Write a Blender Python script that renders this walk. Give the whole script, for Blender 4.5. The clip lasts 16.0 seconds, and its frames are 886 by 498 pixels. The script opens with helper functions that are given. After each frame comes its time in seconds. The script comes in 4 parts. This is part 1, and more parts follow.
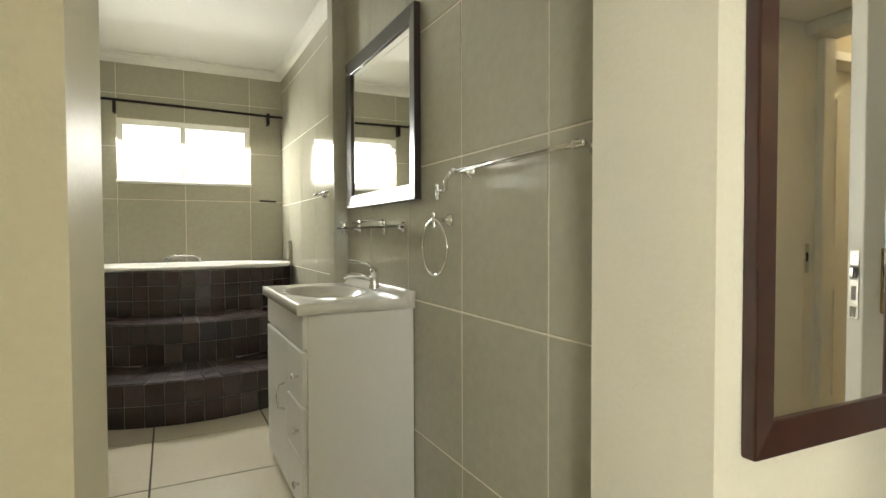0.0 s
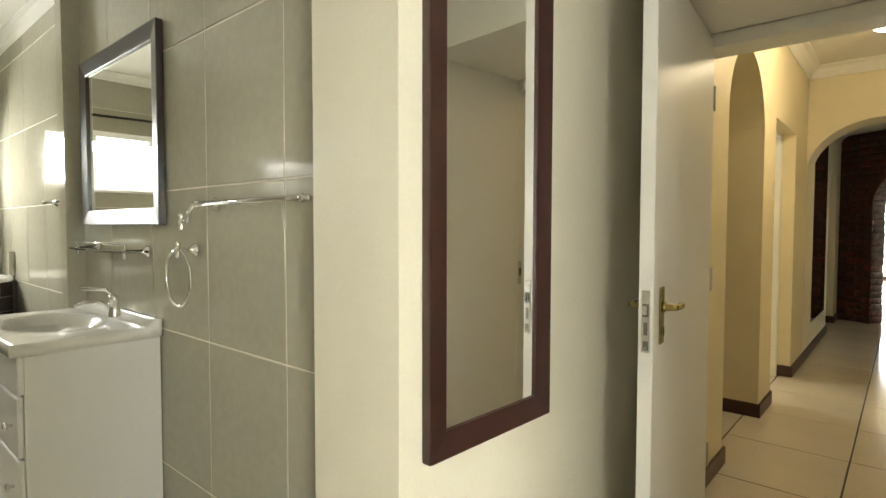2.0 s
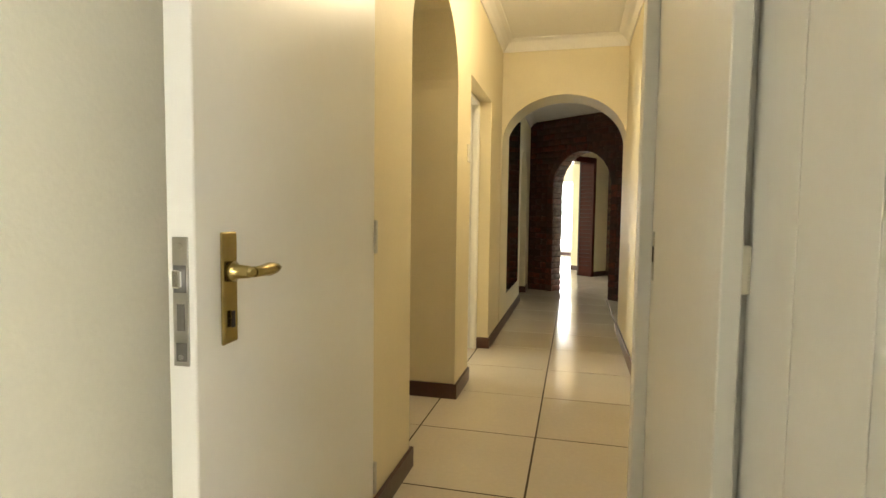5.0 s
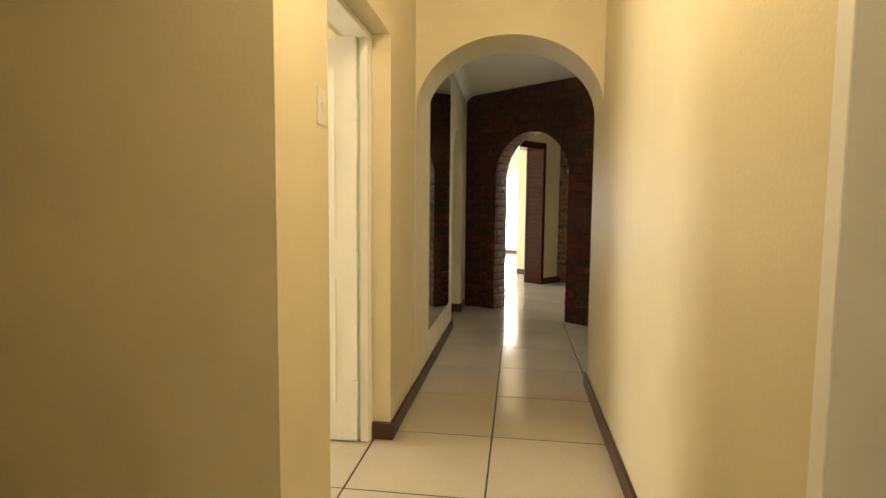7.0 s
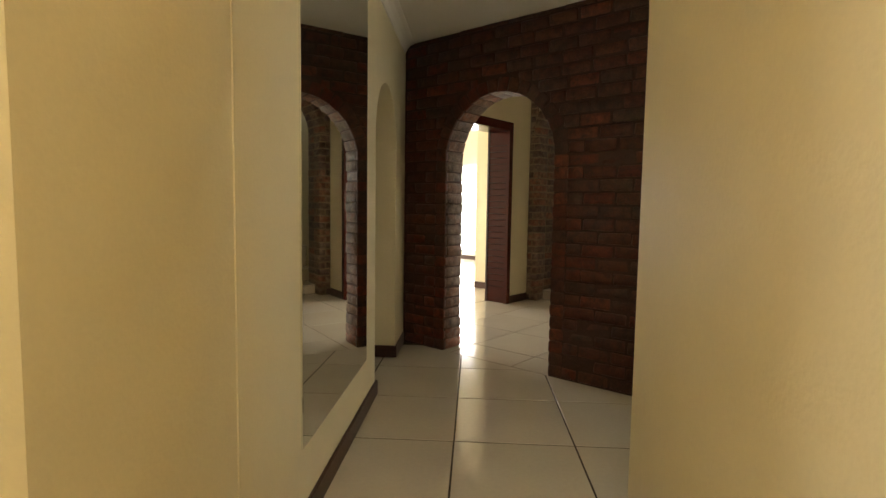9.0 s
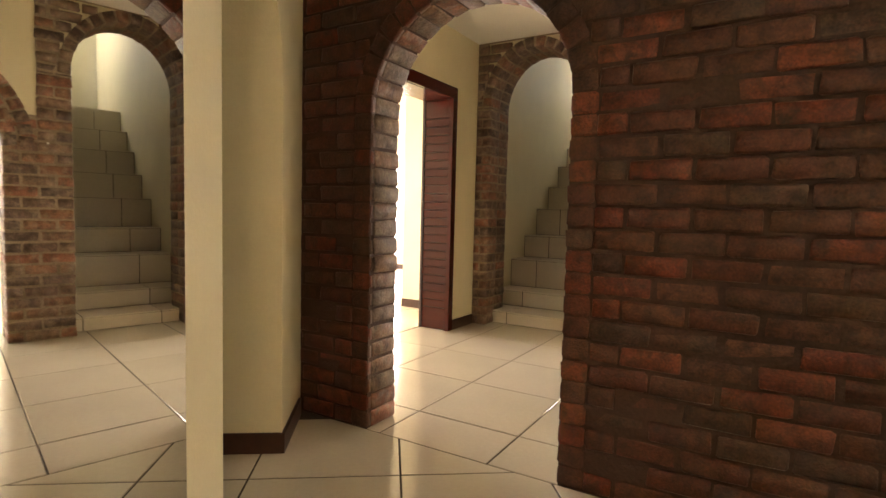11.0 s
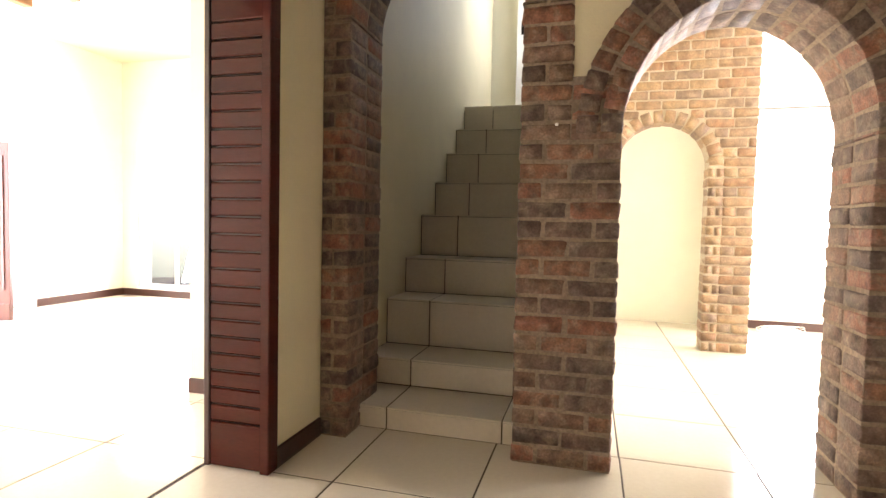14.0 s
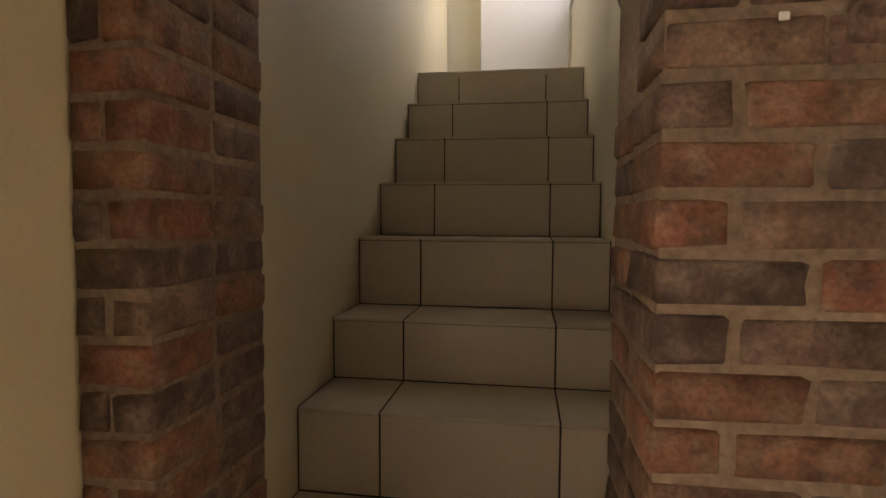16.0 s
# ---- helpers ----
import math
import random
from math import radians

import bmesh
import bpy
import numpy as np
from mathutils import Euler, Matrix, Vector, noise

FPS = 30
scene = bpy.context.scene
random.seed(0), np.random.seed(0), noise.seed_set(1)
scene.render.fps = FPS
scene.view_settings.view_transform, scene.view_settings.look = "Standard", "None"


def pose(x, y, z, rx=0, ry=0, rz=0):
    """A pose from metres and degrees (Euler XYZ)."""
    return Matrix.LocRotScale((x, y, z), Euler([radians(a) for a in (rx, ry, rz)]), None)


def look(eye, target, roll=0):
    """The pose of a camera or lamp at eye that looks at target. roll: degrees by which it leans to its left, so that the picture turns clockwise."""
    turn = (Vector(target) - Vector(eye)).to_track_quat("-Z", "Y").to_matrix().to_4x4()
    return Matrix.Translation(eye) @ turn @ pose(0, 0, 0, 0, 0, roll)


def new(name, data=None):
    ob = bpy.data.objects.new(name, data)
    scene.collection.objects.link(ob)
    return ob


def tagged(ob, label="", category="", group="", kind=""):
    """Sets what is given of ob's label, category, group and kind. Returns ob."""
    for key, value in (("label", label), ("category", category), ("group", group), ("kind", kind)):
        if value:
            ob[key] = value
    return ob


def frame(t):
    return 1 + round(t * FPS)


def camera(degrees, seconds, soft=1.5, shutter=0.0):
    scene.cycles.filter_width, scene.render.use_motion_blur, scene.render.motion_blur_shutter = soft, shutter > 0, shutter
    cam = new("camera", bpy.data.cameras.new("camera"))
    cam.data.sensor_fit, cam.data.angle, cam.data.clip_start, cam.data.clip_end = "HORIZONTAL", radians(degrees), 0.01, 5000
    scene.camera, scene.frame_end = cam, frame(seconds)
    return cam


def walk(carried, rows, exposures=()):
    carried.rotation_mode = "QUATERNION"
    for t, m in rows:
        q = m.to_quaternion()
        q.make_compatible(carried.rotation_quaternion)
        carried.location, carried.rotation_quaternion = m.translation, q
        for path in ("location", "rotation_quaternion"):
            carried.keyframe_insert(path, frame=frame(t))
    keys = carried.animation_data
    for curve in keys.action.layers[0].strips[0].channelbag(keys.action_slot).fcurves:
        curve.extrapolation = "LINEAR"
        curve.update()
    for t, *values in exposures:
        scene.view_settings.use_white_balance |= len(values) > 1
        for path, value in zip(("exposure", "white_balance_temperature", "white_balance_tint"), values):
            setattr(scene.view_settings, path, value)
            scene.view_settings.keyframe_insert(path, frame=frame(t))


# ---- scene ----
cam = camera(79.0, 16.0)
PATH = [
    (0, (-0.169, -0.808, 1.14), (-1.949, 0.102, 1.083), -0.2),
    (0.5, (-0.097, -0.811, 1.165), (-1.793, 0.247, 1.109), -0.1),
    (1, (-0.023, -0.812, 1.21), (-1.613, 0.399, 1.145), 0.0),
    (1.5, (0.022, -0.789, 1.244), (-1.431, 0.583, 1.172), -0.0),
    (2, (0.043, -0.778, 1.273), (-1.263, 0.734, 1.192), 0.1),
    (2.5, (0.049, -0.749, 1.308), (-1.102, 0.884, 1.215), 0.3),
    (3, (0.035, -0.705, 1.304), (-0.969, 1.022, 1.208), 0.3),
    (3.5, (0.004, -0.586, 1.273), (-0.866, 1.211, 1.163), 0.1),
    (4, (-0.017, -0.445, 1.216), (-0.713, 1.426, 1.097), 0.3),
    (4.5, (-0.011, -0.199, 1.154), (-0.558, 1.721, 1.033), 0.5),
    (5, (0.005, 0.136, 1.128), (-0.468, 2.075, 1.0), 0.7),
    (5.2, (0.001, 0.298, 1.109), (-0.452, 2.241, 0.977), 0.7),
    (7.5, (-0.052, 2.418, 1.23), (-0.292, 4.397, 1.07), 0.3),
    (8, (-0.038, 2.91, 1.224), (-0.253, 4.892, 1.067), 0.1),
    (8.2, (-0.031, 3.125, 1.227), (-0.231, 5.109, 1.061), 0.2),
    (10.5, (-0.219, 5.226, 1.09), (-0.106, 7.218, 0.951), 1.5),
    (11, (-0.228, 5.658, 1.084), (-0.024, 7.643, 0.949), 1.4),
    (11.5, (-0.243, 6.093, 1.07), (0.075, 8.064, 0.942), 1.6),
    (12, (-0.163, 6.48, 1.012), (0.244, 8.436, 0.921), 1.5),
    (12.5, (-0.101, 6.92, 1.054), (0.366, 8.863, 0.956), 1.4),
    (13, (-0.025, 7.341, 1.07), (0.538, 9.258, 0.973), 1.4),
    (13.5, (0.081, 7.732, 1.093), (0.729, 9.622, 0.991), 1.4),
    (14, (0.176, 8.119, 1.1), (0.914, 9.976, 1.003), 1.3),
    (14.5, (0.303, 8.51, 1.102), (1.131, 10.328, 1.007), 1.2),
    (15, (0.415, 8.931, 1.138), (1.284, 10.73, 1.038), 1.1),
    (15.5, (0.56, 9.328, 1.184), (1.48, 11.101, 1.081), 1.0),
    (16, (0.735, 9.716, 1.262), (1.678, 11.476, 1.145), 0.3),
]
EXPOSURES = [(0, 0.25, 6400, 8), (2.5, 0.55, 6350, 9), (3.6, 0.72, 6350, 9), (5.2, 0.85, 6450, 10), (7.4, 0.82, 6800, 12), (8.2, 0.65, 6600, 11), (10.5, 1.28, 7700, 20), (11.2, 1.78, 7300, 21),
             (12, 2.3, 6900, 22), (12.6, 2.5, 6700, 22), (13.2, 1.98, 6500, 23), (14, 1.7, 6150, 21), (15, 0.9, 5850, 21), (15.5, 0.88, 5850, 22), (16, 1.15, 6900, 30)]
walk(cam, [(t, look(eye, target, roll)) for t, eye, target, roll in PATH], EXPOSURES)

# ---- world and lights ----
world = bpy.data.worlds.new("sky")
scene.world = world
world.use_nodes = True
wn = world.node_tree.nodes
sky = wn.new("ShaderNodeTexSky")
sky.sky_type, sky.sun_disc = "NISHITA", False
sky.sun_elevation, sky.sun_rotation = radians(48), radians(200)
world.node_tree.links.new(sky.outputs[0], wn["Background"].inputs[0])
wn["Background"].inputs[1].default_value = 0.12

HALL = radians(-37)
TURN = Matrix.Rotation(HALL, 4, "Z")        # the stair hall is turned against the passage


def hall(u, v, z=0.0):
    return TURN @ Vector((u, v, z))


def area(name, eye, target, w, h, watts, colour=(1, 1, 1)):
    data = bpy.data.lights.new(name, "AREA")
    data.shape, data.size, data.size_y, data.energy, data.color = "RECTANGLE", w, h, watts, colour
    ob = new(name, data)
    ob.matrix_world = look(eye, target)
    return ob


DAY = (1.0, 0.97, 0.9)
HALLDAY = (1.0, 0.985, 0.97)
area("daylight_bathroom_window", (-5.72, -0.65, 1.87), (-4.2, -0.65, 0.2), 1.0, 0.5, 64, DAY)
area("daylight_bedroom_window", (2.72, -2.45, 1.5), (-0.7, -0.1, 1.1), 1.9, 1.4, 122, DAY)
area("daylight_living_west", hall(-11.0, 8.75, 1.3), hall(-6, 8.75, 1.0), 2.8, 2.3, 150, HALLDAY)
area("daylight_living_north", hall(-10.2, 12.6, 1.15), hall(-8.6, 8, 0.7), 1.15, 1.9, 60, HALLDAY)
area("daylight_far_east", hall(0.55, 11.4, 1.4), hall(-4, 11.4, 1.0), 3.0, 2.1, 110, HALLDAY)
area("daylight_far_north", hall(-1.85, 13.25, 1.65), hall(-2.2, 9, 0.9), 2.4, 1.3, 60, HALLDAY)
area("daylight_side_room", (-3.95, 4.25, 1.5), (0.4, 3.9, 1.2), 1.1, 1.2, 33, (1.0, 0.93, 0.8))
area("daylight_lobby", (2.55, 6.4, 1.5), (0.5, 7.2, 1.2), 1.2, 1.3, 1.15, DAY)
area("daylight_stair_window", hall(-4.9, 12.83, 3.8), hall(-6.1, 12.6, 3.1), 0.95, 1.1, 3.6, (0.8, 0.88, 1.0))
lamp = bpy.data.lights.new("globe_bulb", "POINT")
lamp.energy, lamp.color, lamp.shadow_soft_size = 16.5, (1.0, 0.79, 0.49), 0.08
lamp_ob = new("globe_bulb", lamp)
lamp_ob.location = (-0.08, 3.2, 2.46)
sun = bpy.data.lights.new("sun", "SUN")
sun.energy, sun.angle, sun.color = 3.0, radians(0.5), (1, 0.95, 0.86)
sun_ob = new("sun", sun)
sun_ob.matrix_world = look((0, 0, 10), Vector((0, 0, 10)) + hall(-0.12, 0.2, -0.97))


# ---- materials ----
def material(name, base, rough=0.5, metal=0.0, vary=0.08, grain=60.0, bump=0.02, stain=0.06, spread=None, coat=0.0, stretch=None, pieces=False, mottle=None):
    """A surface with two scales of variation; spread: other colours taken piece by piece."""
    m = bpy.data.materials.new(name)
    m.use_nodes = True
    nt = m.node_tree
    p = nt.nodes["Principled BSDF"]
    co = nt.nodes.new("ShaderNodeTexCoord")
    src = co.outputs["Object"]
    if pieces:                              # true-size grain that starts anew on each piece
        geo, who = nt.nodes.new("ShaderNodeNewGeometry"), nt.nodes.new("ShaderNodeObjectInfo")
        far, add = nt.nodes.new("ShaderNodeMath"), nt.nodes.new("ShaderNodeVectorMath")
        far.operation, far.inputs[1].default_value = "MULTIPLY", 37.0
        nt.links.new(who.outputs["Random"], far.inputs[0])
        nt.links.new(geo.outputs["Position"], add.inputs[0])
        nt.links.new(far.outputs[0], add.inputs[1])
        src = add.outputs[0]
    if stretch:
        mp = nt.nodes.new("ShaderNodeMapping")
        mp.inputs["Scale"].default_value = stretch
        nt.links.new(src, mp.inputs[0])
        src = mp.outputs[0]
    small, big = nt.nodes.new("ShaderNodeTexNoise"), nt.nodes.new("ShaderNodeTexNoise")
    small.inputs["Scale"].default_value, big.inputs["Scale"].default_value = grain, grain / (6 if pieces else 22)
    small.inputs["Detail"].default_value, big.inputs["Detail"].default_value = 4, 3
    nt.links.new(src, small.inputs["Vector"])
    nt.links.new(src, big.inputs["Vector"])

    def blend(a, fac, low, high):
        mr = nt.nodes.new("ShaderNodeMapRange")
        mr.inputs["From Min"].default_value, mr.inputs["From Max"].default_value = 0.0, 1.0
        mr.inputs["To Min"].default_value, mr.inputs["To Max"].default_value = low, high
        nt.links.new(fac, mr.inputs["Value"])
        hs = nt.nodes.new("ShaderNodeHueSaturation")
        nt.links.new(mr.outputs[0], hs.inputs["Value"])
        if isinstance(a, tuple):
            hs.inputs["Color"].default_value = (*a, 1)
        else:
            nt.links.new(a, hs.inputs["Color"])
        return hs.outputs[0]

    colour = base
    if spread:
        info, ramp = nt.nodes.new("ShaderNodeObjectInfo"), nt.nodes.new("ShaderNodeValToRGB")
        ramp.color_ramp.interpolation = "CONSTANT"
        every = [base, *spread]
        for i, c in enumerate(every):
            e = ramp.color_ramp.elements[i] if i < 2 else ramp.color_ramp.elements.new(0.99)
            e.position = i / len(every)
            e.color = (*c, 1)
        nt.links.new(info.outputs["Random"], ramp.inputs[0])
        colour = ramp.outputs[0]
    if mottle:                              # smears of a second colour
        blot, cut, mix = nt.nodes.new("ShaderNodeTexNoise"), nt.nodes.new("ShaderNodeMapRange"), nt.nodes.new("ShaderNodeMix")
        blot.inputs["Scale"].default_value, blot.inputs["Detail"].default_value, blot.inputs["Distortion"].default_value = 17, 6, 0.8
        cut.inputs["From Min"].default_value, cut.inputs["From Max"].default_value, cut.inputs["To Max"].default_value = 0.45, 0.66, mottle[1]
        mix.data_type = "RGBA"
        nt.links.new(src, blot.inputs["Vector"])
        nt.links.new(blot.outputs[0], cut.inputs["Value"])
        nt.links.new(cut.outputs[0], mix.inputs["Factor"])
        nt.links.new(colour, mix.inputs[6])
        mix.inputs[7].default_value = (*mottle[0], 1)
        colour = mix.outputs[2]
    colour = blend(colour, small.outputs[0], 1 - 2 * vary, 1 + 2 * vary)
    colour = blend(colour, big.outputs[0], 1 - 2 * stain, 1 + 2 * stain)
    nt.links.new(colour, p.inputs["Base Color"])
    rr = nt.nodes.new("ShaderNodeMapRange")
    rr.inputs["To Min"].default_value, rr.inputs["To Max"].default_value = max(rough - 0.03, 0.02), min(rough + 0.03, 1)
    nt.links.new(big.outputs[0], rr.inputs["Value"])
    nt.links.new(rr.outputs[0], p.inputs["Roughness"])
    p.inputs["Metallic"].default_value = metal
    p.inputs["Coat Weight"].default_value = coat
    p.inputs["Coat Roughness"].default_value = 0.12
    if bump:
        b = nt.nodes.new("ShaderNodeBump")
        b.inputs["Strength"].default_value, b.inputs["Distance"].default_value = min(1.0, bump * 20), 0.004
        nt.links.new(small.outputs[0], b.inputs["Height"])
        nt.links.new(b.outputs[0], p.inputs["Normal"])
    return m


def plain(name, base, rough, metal=0.0, glow=0.0, glass=False):
    m = bpy.data.materials.new(name)
    m.use_nodes = True
    p = m.node_tree.nodes["Principled BSDF"]
    p.inputs["Base Color"].default_value = (*base, 1)
    p.inputs["Roughness"].default_value, p.inputs["Metallic"].default_value = rough, metal
    if glow:
        p.inputs["Emission Color"].default_value, p.inputs["Emission Strength"].default_value = (*base, 1), glow
    if glass:
        p.inputs["Transmission Weight"].default_value, p.inputs["IOR"].default_value = 1.0, 1.45
    return m


CREAM = material("cream_wall_paint", (0.74, 0.66, 0.45), 0.55, vary=0.02, grain=90, bump=0.012, stain=0.03)
OFFWHITE = material("off_white_wall_paint", (0.75, 0.71, 0.57), 0.5, vary=0.02, grain=90, bump=0.012, stain=0.03)
CEILING = material("white_ceiling_paint", (0.84, 0.82, 0.76), 0.7, vary=0.02, grain=60, bump=0.01, stain=0.02)
GLOSSWHITE = material("white_gloss_enamel", (0.86, 0.85, 0.8), 0.36, vary=0.008, grain=40, bump=0.006, stain=0.008)
VANITY = material("white_melamine", (0.80, 0.80, 0.78), 0.34, vary=0.01, grain=40, bump=0.003, stain=0.02)
PORCELAIN = material("white_porcelain", (0.83, 0.82, 0.78), 0.12, vary=0.01, grain=20, bump=0, stain=0.01)
FLOORTILE = material("glazed_cream_floor_tile", (0.585, 0.53, 0.42), 0.13, vary=0.03, grain=45, bump=0.004, stain=0.05,
                     spread=[(0.60, 0.545, 0.435), (0.57, 0.515, 0.405), (0.59, 0.53, 0.425)])
GROUT = material("brown_floor_grout", (0.05, 0.033, 0.022), 0.9, vary=0.2, grain=120, bump=0.03)
WALLTILE = material("glazed_stone_grey_wall_tile", (0.44, 0.42, 0.33), 0.055, vary=0.05, grain=30, bump=0.003, stain=0.06,
                    spread=[(0.45, 0.43, 0.34), (0.43, 0.41, 0.32)])
WALLGROUT = material("pale_wall_grout", (0.72, 0.68, 0.56), 0.8, vary=0.05, grain=120, bump=0.02)
DARKTILE = material("dark_plum_brown_tile", (0.035, 0.022, 0.022), 0.22, vary=0.15, grain=50, bump=0.01, stain=0.2,
                    spread=[(0.045, 0.028, 0.028), (0.028, 0.02, 0.022), (0.06, 0.045, 0.045), (0.04, 0.024, 0.022)])
DARKGROUT = material("grey_tile_grout", (0.20, 0.18, 0.17), 0.9, vary=0.1, grain=120, bump=0.02)
SKIRT = material("dark_stained_skirting", (0.055, 0.02, 0.013), 0.35, vary=0.15, grain=30, bump=0.01, stain=0.15)
MAHOGANY = material("red_mahogany_varnish", (0.06, 0.01, 0.006), 0.2, vary=0.18, grain=24, bump=0.006, stain=0.2, coat=0.08, stretch=(1, 1, 8))
MAHOGANY.node_tree.nodes["Principled BSDF"].inputs["Specular IOR Level"].default_value = 0.2
MIRRORWOOD = material("dark_mahogany_frame", (0.034, 0.009, 0.008), 0.31, vary=0.25, grain=18, bump=0.006, stain=0.3, coat=0.3)
BLACKWOOD = material("near_black_wood_frame", (0.022, 0.013, 0.01), 0.33, vary=0.25, grain=18, bump=0.006, stain=0.2, coat=0.3)
DRESSERWOOD = material("orange_red_varnished_wood", (0.26, 0.06, 0.022), 0.3, vary=0.18, grain=16, bump=0.006, stain=0.25, coat=0.2, stretch=(6, 6, 1))
FADEDWOOD = material("sun_faded_red_wood", (0.11, 0.035, 0.022), 0.4, vary=0.12, grain=20, bump=0.006, stain=0.15, stretch=(6, 6, 1))
BEAMWOOD = material("brown_roof_beam", (0.24, 0.12, 0.05), 0.55, vary=0.2, grain=20, bump=0.02, stain=0.2)
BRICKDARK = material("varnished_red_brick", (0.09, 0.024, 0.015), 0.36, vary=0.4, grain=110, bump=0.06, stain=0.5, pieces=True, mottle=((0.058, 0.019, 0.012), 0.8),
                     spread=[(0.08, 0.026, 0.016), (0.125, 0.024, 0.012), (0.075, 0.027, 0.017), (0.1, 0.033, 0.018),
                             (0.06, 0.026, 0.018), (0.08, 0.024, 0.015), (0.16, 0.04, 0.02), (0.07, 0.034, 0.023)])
# worn greyish reveal brick, made paler still for the hall daylight falling on it
BRICKJAMB = material("worn_daylit_reveal_brick", (0.15, 0.08, 0.056), 0.5, vary=0.4, grain=90, bump=0.06, stain=0.6, pieces=True, mottle=((0.21, 0.165, 0.135), 0.75),
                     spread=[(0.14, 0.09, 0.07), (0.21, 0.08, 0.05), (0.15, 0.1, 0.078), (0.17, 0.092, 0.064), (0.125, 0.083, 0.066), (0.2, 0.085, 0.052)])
MORTARDARK = material("dark_stained_mortar", (0.06, 0.028, 0.02), 0.7, vary=0.2, grain=80, bump=0.05, stain=0.2)
BRICKBROWN = material("brown_face_brick", (0.19, 0.105, 0.07), 0.65, vary=0.35, grain=100, bump=0.06, stain=0.5, pieces=True, mottle=((0.26, 0.195, 0.14), 0.6),
                      spread=[(0.16, 0.098, 0.072), (0.23, 0.11, 0.065), (0.125, 0.08, 0.062), (0.2, 0.12, 0.08),
                              (0.24, 0.1, 0.06), (0.15, 0.09, 0.065), (0.11, 0.068, 0.052)])
MORTARGREY = material("grey_brown_mortar", (0.28, 0.21, 0.15), 0.9, vary=0.3, grain=60, bump=0.08, stain=0.25)
BRICKORANGE = material("orange_face_brick", (0.22, 0.13, 0.065), 0.65, vary=0.25, grain=90, bump=0.05, stain=0.35, pieces=True, mottle=((0.26, 0.18, 0.1), 0.6),
                       spread=[(0.2, 0.125, 0.07), (0.25, 0.155, 0.075), (0.16, 0.1, 0.06), (0.24, 0.145, 0.08), (0.22, 0.115, 0.055)])
MORTARPALE = material("pale_mortar", (0.38, 0.31, 0.22), 0.9, vary=0.15, grain=80, bump=0.06)
STEPTILE = material("satin_beige_step_tile", (0.63, 0.56, 0.44), 0.33, vary=0.04, grain=45, bump=0.004, stain=0.05,
                    spread=[(0.64, 0.57, 0.45), (0.61, 0.54, 0.425)])
CHROME = plain("chrome", (0.8, 0.8, 0.8), 0.09, 1.0)
STEEL = material("scuffed_steel", (0.55, 0.54, 0.5), 0.35, 1.0, vary=0.1, grain=60, bump=0.004)
BRASS = material("aged_brass", (0.42, 0.33, 0.13), 0.2, 1.0, vary=0.12, grain=50, bump=0.003)
IRON = material("black_wrought_iron", (0.02, 0.013, 0.011), 0.45, 0.6, vary=0.1, grain=50, bump=0.01)
MIRROR = plain("mirror_silver", (0.88, 0.89, 0.87), 0.015, 1.0)
GLASS = plain("clear_glass", (0.95, 1.0, 0.97), 0.02, glass=True)
GLOBE = plain("lit_globe_glass", (1.0, 0.86, 0.62), 0.3, glow=9.0)
DAYGLOW = plain("bright_overcast_daylight", (1.0, 0.99, 0.95), 1.0, glow=3.0)
SWITCH = plain("white_switch_plastic", (0.8, 0.77, 0.66), 0.35)
TARNISH = plain("tarnished_steel", (0.2, 0.19, 0.17), 0.5, 0.7)
RUBBER = plain("dark_gap", (0.015, 0.013, 0.012), 0.8)


# ---- building helpers ----
def box(bm, x0, x1, y0, y1, z0, z1):
    vs = [bm.verts.new((x, y, z)) for z in (z0, z1) for y in (y0, y1) for x in (x0, x1)]
    for f in ((0, 2, 3, 1), (4, 5, 7, 6), (0, 1, 5, 4), (2, 6, 7, 3), (0, 4, 6, 2), (1, 3, 7, 5)):
        bm.faces.new([vs[i] for i in f])
    return vs


def fresh():
    return bmesh.new()


def boxes(*spans):
    bm = fresh()
    for s in spans:
        box(bm, *s)
    return bm


def rounded(bm, width=0.004, segments=2):
    bmesh.ops.bevel(bm, geom=bm.edges[:], offset=width, segments=segments, affect="EDGES", profile=0.6)
    return bm


def link(name, bm, mat, m=None, smooth=False):
    bmesh.ops.recalc_face_normals(bm, faces=bm.faces[:])
    me = bpy.data.meshes.new(name)
    bm.to_mesh(me)
    bm.free()
    me.materials.append(mat)
    if smooth:
        for p in me.polygons:
            p.use_smooth = True
    ob = new(name, me)
    if m is not None:
        ob.matrix_world = m
    return ob


def part(name, bm, mat, parent, label="", smooth=False):
    ob = link(name, bm, mat, None, smooth)
    ob.parent = parent
    if label:
        ob["label"] = label
    return ob


def thing(name, m, label, category, group="", kind=""):
    ob = new(name)
    ob.empty_display_size = 0.05
    ob.matrix_world = m
    return tagged(ob, label, category, group, kind)


def structure(name, bm, mat, m=None, label="", category=""):
    return tagged(link(name, bm, mat, m), label, category, "", "structure")


